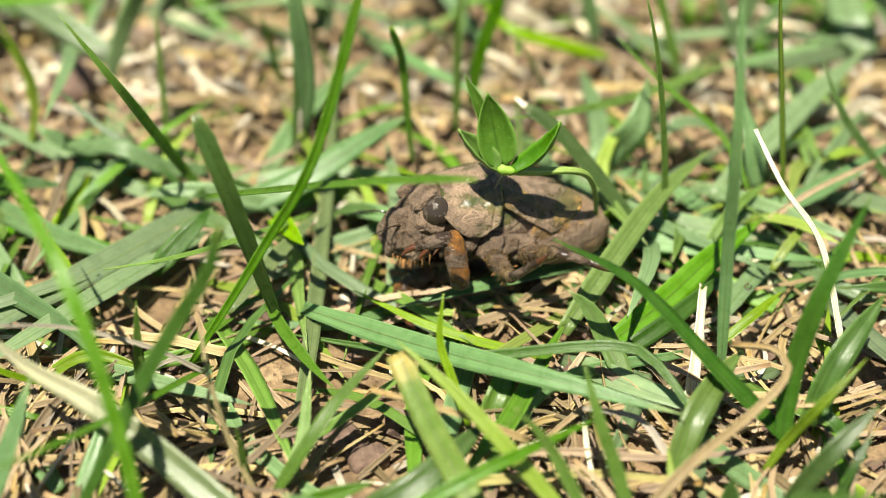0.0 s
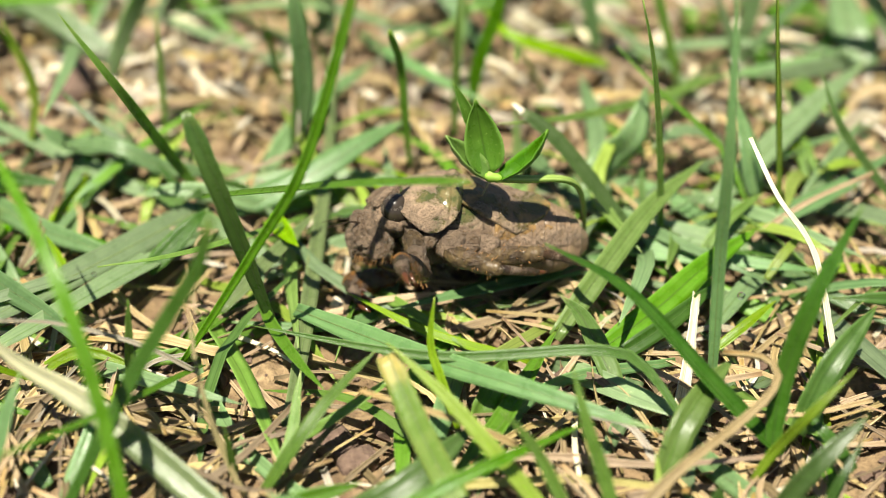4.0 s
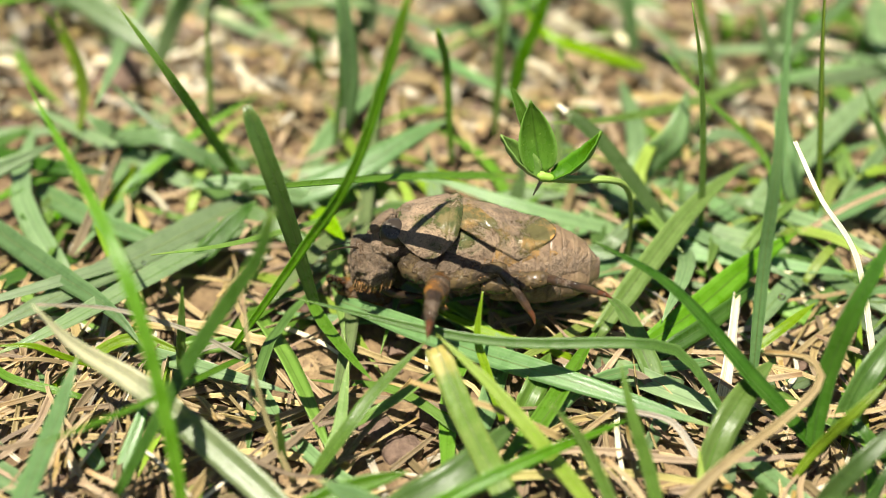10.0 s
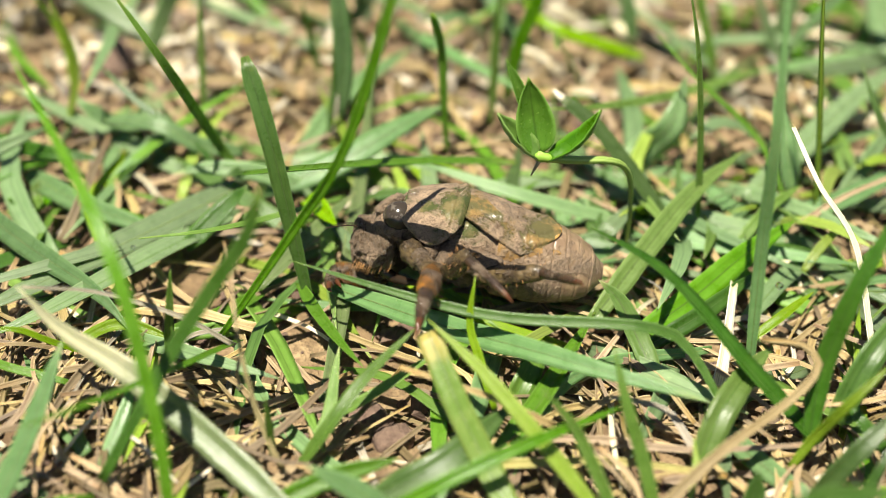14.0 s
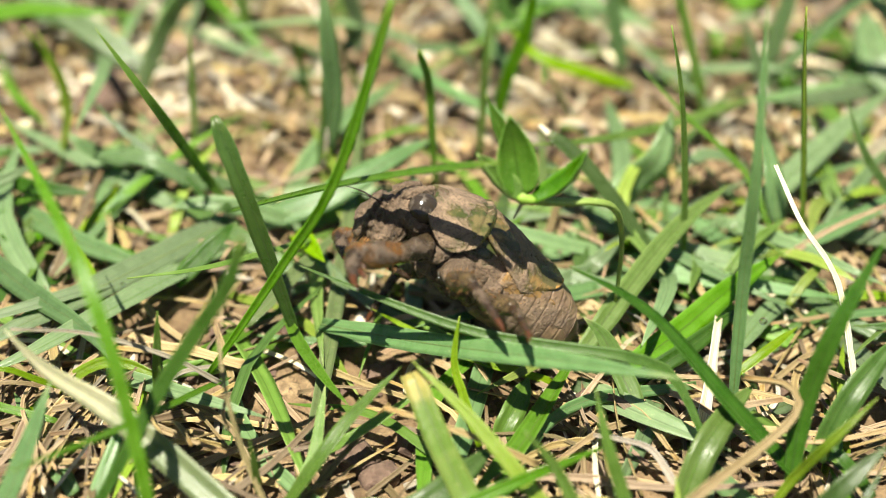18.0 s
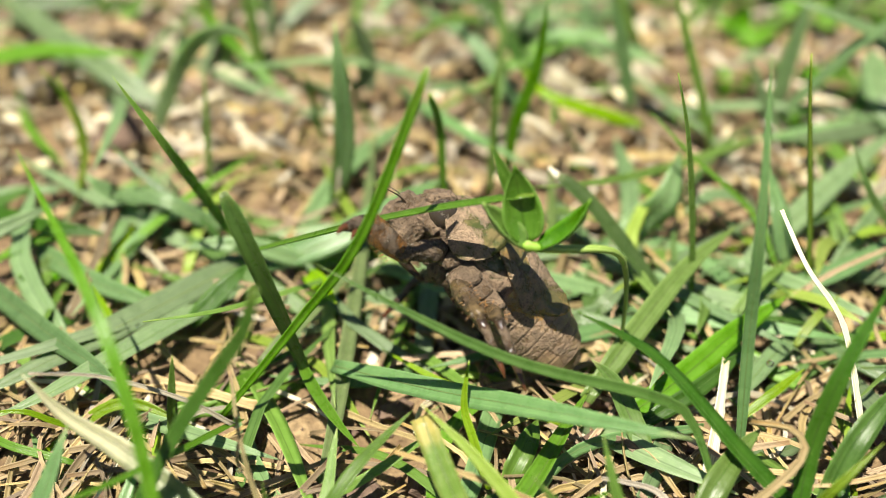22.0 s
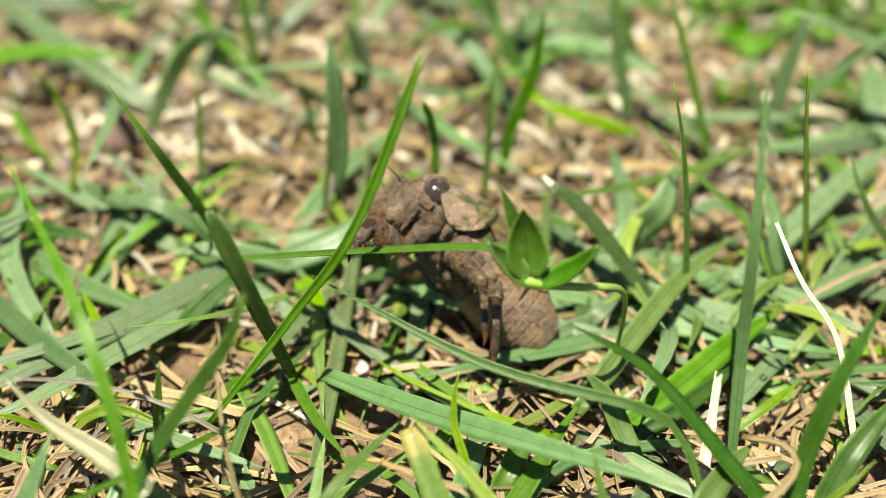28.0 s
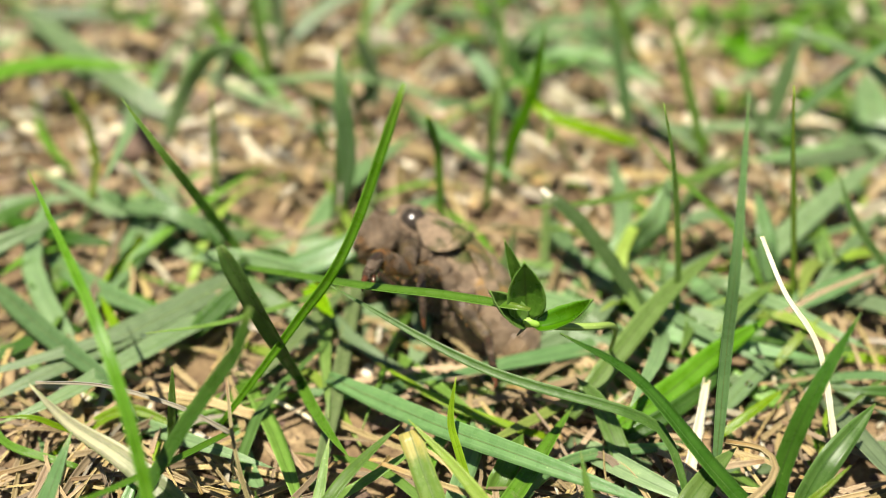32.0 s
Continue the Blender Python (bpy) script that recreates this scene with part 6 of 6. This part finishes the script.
    walk(RIGHT_FORE_TIBIA, [(0, pose(0.0053, 0.0000, 0.0000, 83.5, 21.3, 72.7)),
        (1, pose(0.0053, 0.0000, 0.0000, 91.5, 32.4, 92.8)),
        (2, pose(0.0053, 0.0000, 0.0000, 96.6, 43.8, 99.5)),
        (3, pose(0.0053, 0.0000, 0.0000, 104.7, 34.1, 115.1)),
        (5.5, pose(0.0053, 0.0000, 0.0000, 91.5, 26.5, 93.3)),
        (6, pose(0.0053, 0.0000, 0.0000, 95.5, 23.3, 103.7)),
        (8, pose(0.0053, 0.0000, 0.0000, 96.8, -5.7, 39.8)),
        (9, pose(0.0053, 0.0000, 0.0000, 95.6, -9.3, 58.9)),
        (12, pose(0.0053, 0.0000, 0.0000, 90.7, -11.0, 86.5)),
        (13, pose(0.0053, 0.0000, 0.0000, 84.7, 18.7, 73.9)),
        (15.5, pose(0.0053, 0.0000, 0.0000, 97.6, 18.4, 113.0)),
        (16, pose(0.0053, 0.0000, 0.0000, 110.0, 26.1, 129.7)),
        (17.5, pose(0.0053, 0.0000, 0.0000, 95.9, 28.0, 102.5)),
        (18.5, pose(0.0053, 0.0000, 0.0000, 101.0, 16.9, 123.8)),
        (20, pose(0.0053, 0.0000, 0.0000, 86.1, -12.4, 107.6)),
        (22, pose(0.0053, 0.0000, 0.0000, 98.0, 13.6, 121.0)),
        (24, pose(0.0053, 0.0000, 0.0000, 142.7, 48.8, 150.2)),
        (25, pose(0.0053, 0.0000, 0.0000, 139.9, 34.4, 154.5)),
        (28, pose(0.0053, 0.0000, 0.0000, 144.4, 26.1, 162.6)),
        (30, pose(0.0053, 0.0000, 0.0000, 152.0, 78.2, 152.5)),
        (32, pose(0.0053, 0.0000, 0.0000, 170.3, 44.4, 173.2))])
    walk(LEFT_MID, [(0, pose(0.0020, 0.0058, -0.0042, 11.3, 4.8, 89.7)),
        (3, pose(0.0020, 0.0058, -0.0042, 10.4, 18.2, 123.0)),
        (6, pose(0.0020, 0.0058, -0.0042, 0.6, -8.6, 177.1)),
        (7, pose(0.0020, 0.0058, -0.0042, 4.7, -19.0, 155.7)),
        (8, pose(0.0020, 0.0058, -0.0042, 8.1, 1.5, 134.6)),
        (9, pose(0.0020, 0.0058, -0.0042, 6.2, -10.6, 146.4)),
        (10, pose(0.0020, 0.0058, -0.0042, 0.9, -16.1, 175.5)),
        (11, pose(0.0020, 0.0058, -0.0042, 4.9, -18.7, 154.3)),
        (12, pose(0.0020, 0.0058, -0.0042, 0.2, -21.5, 179.0)),
        (13, pose(0.0020, 0.0058, -0.0042, 9.0, -23.3, 129.9)),
        (15.5, pose(0.0020, 0.0058, -0.0042, 11.8, -16.6, 91.4)),
        (16, pose(0.0020, 0.0058, -0.0042, 11.8, -15.8, 88.8)),
        (17.5, pose(0.0020, 0.0058, -0.0042, 11.6, -12.0, 89.1)),
        (20, pose(0.0020, 0.0058, -0.0042, 11.2, -2.1, 96.1)),
        (21, pose(0.0020, 0.0058, -0.0042, 10.5, -1.9, 111.6)),
        (22, pose(0.0020, 0.0058, -0.0042, 9.8, 7.0, 122.3)),
        (23, pose(0.0020, 0.0058, -0.0042, 10.9, 6.6, 107.9)),
        (24, pose(0.0020, 0.0058, -0.0042, 10.9, 13.6, 112.7)),
        (25, pose(0.0020, 0.0058, -0.0042, 10.9, 18.0, 116.7)),
        (28, pose(0.0020, 0.0058, -0.0042, 9.2, 14.1, 130.4)),
        (29, pose(0.0020, 0.0058, -0.0042, 1.6, 5.8, 172.2)),
        (29.5, pose(0.0020, 0.0058, -0.0042, 10.6, 12.2, 119.9)),
        (30, pose(0.0020, 0.0058, -0.0042, 10.9, 23.2, 66.4)),
        (32, pose(0.0020, 0.0058, -0.0042, 11.2, 21.5, 71.0))])
    walk(LEFT_MID_TIBIA, [(0, pose(0.0060, 0.0000, 0.0000, 147.2, -36.5, 21.0)),
        (3, pose(0.0060, 0.0000, 0.0000, 109.2, -25.3, 50.8)),
        (4.5, pose(0.0060, 0.0000, 0.0000, 66.9, 24.9, 47.8)),
        (6, pose(0.0060, 0.0000, 0.0000, -12.4, 49.1, -9.5)),
        (7, pose(0.0060, 0.0000, 0.0000, 32.7, 28.4, 17.0)),
        (8, pose(0.0060, 0.0000, 0.0000, 25.1, 46.1, 18.6)),
        (9, pose(0.0060, 0.0000, 0.0000, 13.2, 66.6, 12.2)),
        (10, pose(0.0060, 0.0000, 0.0000, -26.6, 67.0, -24.7)),
        (11, pose(0.0060, 0.0000, 0.0000, 4.8, 70.6, 4.5)),
        (12, pose(0.0060, 0.0000, 0.0000, -28.9, 71.7, -27.6)),
        (13, pose(0.0060, 0.0000, 0.0000, 55.6, 66.9, 53.4)),
        (15.5, pose(0.0060, 0.0000, 0.0000, 46.1, 37.3, 32.2)),
        (16, pose(0.0060, 0.0000, 0.0000, 52.2, 44.9, 42.3)),
        (17.5, pose(0.0060, 0.0000, 0.0000, 48.9, 35.1, 33.4)),
        (20, pose(0.0060, 0.0000, 0.0000, 40.4, 32.6, 24.6)),
        (21, pose(0.0060, 0.0000, 0.0000, 37.6, 22.1, 16.2)),
        (22, pose(0.0060, 0.0000, 0.0000, 49.0, 21.3, 22.6)),
        (23, pose(0.0060, 0.0000, 0.0000, 51.4, 20.1, 23.3)),
        (24, pose(0.0060, 0.0000, 0.0000, 57.4, 36.5, 42.9)),
        (25, pose(0.0060, 0.0000, 0.0000, 44.7, 47.6, 36.2)),
        (28, pose(0.0060, 0.0000, 0.0000, 45.7, 42.4, 34.6)),
        (29, pose(0.0060, 0.0000, 0.0000, 12.3, 38.5, 7.7)),
        (30, pose(0.0060, 0.0000, 0.0000, 22.2, 40.8, 14.9)),
        (32, pose(0.0060, 0.0000, 0.0000, 100.2, 66.9, 101.1))])
    walk(LEFT_HIND, [(0, pose(-0.0024, 0.0054, -0.0044, 11.8, -20.7, 99.6)),
        (3, pose(-0.0024, 0.0054, -0.0044, 3.3, -3.9, 162.8)),
        (6, pose(-0.0024, 0.0054, -0.0044, 0.8, -5.7, 175.8)),
        (9, pose(-0.0024, 0.0054, -0.0044, 1.2, -5.8, 173.7)),
        (12, pose(-0.0024, 0.0054, -0.0044, 1.0, -8.7, 174.9)),
        (16, pose(-0.0024, 0.0054, -0.0044, 10.6, -9.4, 111.3)),
        (20, pose(-0.0024, 0.0054, -0.0044, 11.3, -7.5, 96.5)),
        (22, pose(-0.0024, 0.0054, -0.0044, 11.4, -7.0, 91.2)),
        (24, pose(-0.0024, 0.0054, -0.0044, 2.7, -0.1, 166.5)),
        (28, pose(-0.0024, 0.0054, -0.0044, 11.5, 15.2, 104.0)),
        (30, pose(-0.0024, 0.0054, -0.0044, 9.3, 15.5, 130.5)),
        (32, pose(-0.0024, 0.0054, -0.0044, 4.6, 21.9, 159.7))])
    walk(LEFT_HIND_TIBIA, [(0, pose(0.0070, 0.0000, 0.0000, 63.0, 30.7, 45.0)),
        (1.5, pose(0.0070, 0.0000, 0.0000, -26.1, 44.7, -14.5)),
        (3, pose(0.0070, 0.0000, 0.0000, -87.3, 2.2, -40.0)),
        (6, pose(0.0070, 0.0000, 0.0000, -85.2, 25.5, -78.9)),
        (9, pose(0.0070, 0.0000, 0.0000, -73.2, 10.7, -31.6)),
        (12, pose(0.0070, 0.0000, 0.0000, -73.5, 17.0, -44.6)),
        (16, pose(0.0070, 0.0000, 0.0000, -86.4, 1.2, -17.9)),
        (18, pose(0.0070, 0.0000, 0.0000, -43.4, 15.7, -13.1)),
        (20, pose(0.0070, 0.0000, 0.0000, 3.6, 22.6, 1.4)),
        (22, pose(0.0070, 0.0000, 0.0000, 67.5, 39.5, 56.9)),
        (23, pose(0.0070, 0.0000, 0.0000, -38.3, 52.8, -26.4)),
        (24, pose(0.0070, 0.0000, 0.0000, -89.8, 0.2, -49.0)),
        (26, pose(0.0070, 0.0000, 0.0000, -54.7, 50.4, -39.9)),
        (28, pose(0.0070, 0.0000, 0.0000, 58.3, 58.3, 54.0)),
        (30, pose(0.0070, 0.0000, 0.0000, 33.8, 48.2, 26.5)),
        (32, pose(0.0070, 0.0000, 0.0000, -49.4, 22.1, -23.7))])
    walk(CROSSING_BLADE, [(0, pose(0.0283, 0.0849, 0.0040, -3.4, -13.1, -6.5)),
        (1, pose(0.0283, 0.0849, 0.0040, -3.4, -12.6, -7.2)),
        (2, pose(0.0283, 0.0849, 0.0040, -3.5, -13.5, -6.9)),
        (3, pose(0.0283, 0.0849, 0.0040, -2.5, -10.2, -1.6)),
        (6, pose(0.0283, 0.0849, 0.0040, -1.8, -6.4, -2.5)),
        (9, pose(0.0283, 0.0849, 0.0040, -1.0, -4.1, -0.3)),
        (10, pose(0.0283, 0.0849, 0.0040, 0.1, -0.8, 1.9)),
        (12, pose(0.0283, 0.0849, 0.0040, -0.1, 0.1, -0.6)),
        (13, pose(0.0283, 0.0849, 0.0040, 0.0, -0.0, 0.0)),
        (15.5, pose(0.0283, 0.0849, 0.0040, -0.3, 1.9, -3.6)),
        (16, pose(0.0283, 0.0849, 0.0040, 0.1, 2.9, -2.6)),
        (19, pose(0.0283, 0.0849, 0.0040, 0.4, 7.0, -4.7)),
        (21, pose(0.0283, 0.0849, 0.0040, 4.1, 16.0, 1.7)),
        (23, pose(0.0283, 0.0849, 0.0040, 2.4, 14.7, -2.7)),
        (28, pose(0.0283, 0.0849, 0.0040, -0.2, 8.4, -8.1)),
        (30, pose(0.0283, 0.0849, 0.0040, -0.2, 9.0, -8.6)),
        (32, pose(0.0283, 0.0849, 0.0040, -0.4, 8.5, -9.1))])
    walk(BROAD_BLADE, [(0, pose(-0.0173, 0.1042, 0.0030, 0.1, -0.0, -1.0)),
        (6, pose(-0.0173, 0.1042, 0.0030, 0.2, -0.5, -4.0)),
        (9, pose(-0.0173, 0.1042, 0.0030, 2.4, 5.1, 2.4)),
        (13, pose(-0.0173, 0.1042, 0.0030, 0.0, -0.0, 0.0)),
        (15.5, pose(-0.0173, 0.1042, 0.0030, -3.7, -9.5, -4.4)),
        (16, pose(-0.0173, 0.1042, 0.0030, -5.2, -12.6, -3.8)),
        (19, pose(-0.0173, 0.1042, 0.0030, -4.6, -10.2, -1.7)),
        (23, pose(-0.0173, 0.1042, 0.0030, -3.9, -8.8, -1.9)),
        (25, pose(-0.0173, 0.1042, 0.0030, -3.9, -9.3, -2.8)),
        (28, pose(-0.0173, 0.1042, 0.0030, -1.6, -4.2, -2.7)),
        (32, pose(-0.0173, 0.1042, 0.0030, -0.1, -0.8, -2.5))])
    walk(NEEDLE_BLADE, [(0, pose(-0.0298, 0.1150, 0.0120, -0.1, -0.1, 0.1)),
        (1, pose(-0.0298, 0.1150, 0.0120, -0.1, -0.9, -1.0)),
        (2, pose(-0.0298, 0.1150, 0.0120, 0.4, -0.9, -1.7)),
        (3, pose(-0.0298, 0.1150, 0.0120, -0.4, -0.0, 0.6)),
        (6, pose(-0.0298, 0.1150, 0.0120, 0.2, 0.3, 0.1)),
        (8, pose(-0.0298, 0.1150, 0.0120, -0.5, -1.1, -0.4)),
        (9, pose(-0.0298, 0.1150, 0.0120, 0.0, -0.1, -0.1)),
        (10, pose(-0.0298, 0.1150, 0.0120, -0.2, -0.7, -0.4)),
        (12, pose(-0.0298, 0.1150, 0.0120, -0.3, 0.0, 0.5)),
        (13, pose(-0.0298, 0.1150, 0.0120, -0.1, -0.1, 0.0)),
        (15.5, pose(-0.0298, 0.1150, 0.0120, -0.1, 0.5, 0.7)),
        (16, pose(-0.0298, 0.1150, 0.0120, -2.5, -1.6, 2.4)),
        (17.5, pose(-0.0298, 0.1150, 0.0120, -3.7, -2.7, 3.1)),
        (19, pose(-0.0298, 0.1150, 0.0120, -5.1, -3.9, 4.1)),
        (20, pose(-0.0298, 0.1150, 0.0120, -6.4, -5.2, 4.8)),
        (21, pose(-0.0298, 0.1150, 0.0120, -5.7, -4.7, 4.1)),
        (22, pose(-0.0298, 0.1150, 0.0120, -5.9, 0.3, 10.0)),
        (23, pose(-0.0298, 0.1150, 0.0120, -4.5, 0.5, 8.1)),
        (24, pose(-0.0298, 0.1150, 0.0120, -3.4, 2.2, 8.5)),
        (25, pose(-0.0298, 0.1150, 0.0120, -2.5, 3.1, 8.2)),
        (28, pose(-0.0298, 0.1150, 0.0120, -1.5, 5.4, 9.5)),
        (29, pose(-0.0298, 0.1150, 0.0120, -0.6, 5.7, 8.4)),
        (30, pose(-0.0298, 0.1150, 0.0120, 1.4, 7.6, 7.5)),
        (32, pose(-0.0298, 0.1150, 0.0120, 3.3, 9.5, 6.6))])
    walk(BENT_BLADE, [(0, pose(-0.0201, 0.1030, 0.0020, 4.6, 1.3, 1.0)),
        (3, pose(-0.0201, 0.1030, 0.0020, 2.2, 0.1, 0.5)),
        (6, pose(-0.0201, 0.1030, 0.0020, 7.9, -0.1, 1.8)),
        (8, pose(-0.0201, 0.1030, 0.0020, 8.6, -0.4, 2.0)),
        (12, pose(-0.0201, 0.1030, 0.0020, -4.6, 2.1, -1.3)),
        (16, pose(-0.0201, 0.1030, 0.0020, -15.2, -4.7, -2.6)),
        (17, pose(-0.0201, 0.1030, 0.0020, -3.5, -1.7, -0.6)),
        (18, pose(-0.0201, 0.1030, 0.0020, -2.1, -2.1, -0.3)),
        (20, pose(-0.0201, 0.1030, 0.0020, 1.4, -1.1, 0.4)),
        (22, pose(-0.0201, 0.1030, 0.0020, 8.8, -1.0, 2.1)),
        (24, pose(-0.0201, 0.1030, 0.0020, 17.4, -2.5, 3.9)),
        (28, pose(-0.0201, 0.1030, 0.0020, 12.6, -1.1, 2.9)),
        (29, pose(-0.0201, 0.1030, 0.0020, 16.3, -1.8, 3.7)),
        (30, pose(-0.0201, 0.1030, 0.0020, 16.5, -2.0, 3.7)),
        (32, pose(-0.0201, 0.1030, 0.0020, 18.4, -0.4, 4.2))])
    walk(LEANING_BLADE, [(0, pose(-0.0300, 0.0952, 0.0020, 9.2, 0.2, -4.4)),
        (6, pose(-0.0300, 0.0952, 0.0020, 12.2, -0.1, -5.7)),
        (12, pose(-0.0300, 0.0952, 0.0020, 17.0, -0.3, -7.7)),
        (16, pose(-0.0300, 0.0952, 0.0020, 13.4, -0.3, -6.1)),
        (17, pose(-0.0300, 0.0952, 0.0020, 12.2, 0.3, -5.8)),
        (18, pose(-0.0300, 0.0952, 0.0020, 10.2, -0.0, -4.8)),
        (20, pose(-0.0300, 0.0952, 0.0020, 7.5, -0.5, -3.4)),
        (21, pose(-0.0300, 0.0952, 0.0020, -2.9, 3.9, -0.3)),
        (21.5, pose(-0.0300, 0.0952, 0.0020, 10.1, 1.6, -5.3)),
        (22.5, pose(-0.0300, 0.0952, 0.0020, 12.0, 5.1, -7.3)),
        (23.5, pose(-0.0300, 0.0952, 0.0020, 6.5, 7.4, -5.9)),
        (24, pose(-0.0300, 0.0952, 0.0020, 8.3, 7.8, -6.8)),
        (25.5, pose(-0.0300, 0.0952, 0.0020, -1.3, 4.0, -1.1)),
        (27.5, pose(-0.0300, 0.0952, 0.0020, 7.8, 2.7, -4.7)),
        (28, pose(-0.0300, 0.0952, 0.0020, 5.4, 2.9, -3.7)),
        (29, pose(-0.0300, 0.0952, 0.0020, 5.5, 1.9, -3.4)),
        (30, pose(-0.0300, 0.0952, 0.0020, 4.8, 1.8, -3.0)),
        (32, pose(-0.0300, 0.0952, 0.0020, 10.4, 1.0, -5.2))])
    walk(SPROUT, [(0, pose(0.0074, 0.1095, 0.0203, 0.0, -0.0, 0.0)),
        (1, pose(0.0070, 0.1095, 0.0203, 0.0, -0.0, 0.0)),
        (2, pose(0.0068, 0.1095, 0.0201, 0.0, -0.0, 0.0)),
        (3, pose(0.0068, 0.1095, 0.0201, 0.0, -0.0, 0.0)),
        (6, pose(0.0060, 0.1095, 0.0191, 0.0, -0.0, 0.0)),
        (7, pose(0.0063, 0.1095, 0.0189, 0.0, -0.0, 0.0)),
        (8, pose(0.0067, 0.1095, 0.0195, 0.0, -0.0, 0.0)),
        (9, pose(0.0065, 0.1095, 0.0195, 0.0, -0.0, 0.0)),
        (10, pose(0.0072, 0.1095, 0.0197, 0.0, -0.0, 0.0)),
        (12, pose(0.0072, 0.1095, 0.0202, 0.0, -0.0, 0.0)),
        (13, pose(0.0075, 0.1095, 0.0199, 0.0, -0.0, 0.0)),
        (15.5, pose(0.0073, 0.1055, 0.0248, 0.0, -0.0, 0.0)),
        (16, pose(0.0070, 0.1035, 0.0262, 0.0, -0.0, 0.0)),
        (19, pose(0.0068, 0.1005, 0.0265, 0.0, -0.0, 0.0)),
        (21, pose(0.0062, 0.1005, 0.0270, 0.0, -0.0, 0.0)),
        (23, pose(0.0070, 0.1005, 0.0251, 0.0, -0.0, 0.0)),
        (25, pose(0.0073, 0.0995, 0.0241, 4.0, 2.0, 0.0)),
        (28, pose(0.0078, 0.0985, 0.0243, 8.0, 3.0, 0.0)),
        (30, pose(0.0086, 0.0985, 0.0225, 14.0, 5.0, 0.0)),
        (31, pose(0.0081, 0.0985, 0.0214, 16.0, 6.0, 0.0)),
        (32, pose(0.0085, 0.0985, 0.0200, 16.0, 6.0, 0.0))])


motions()
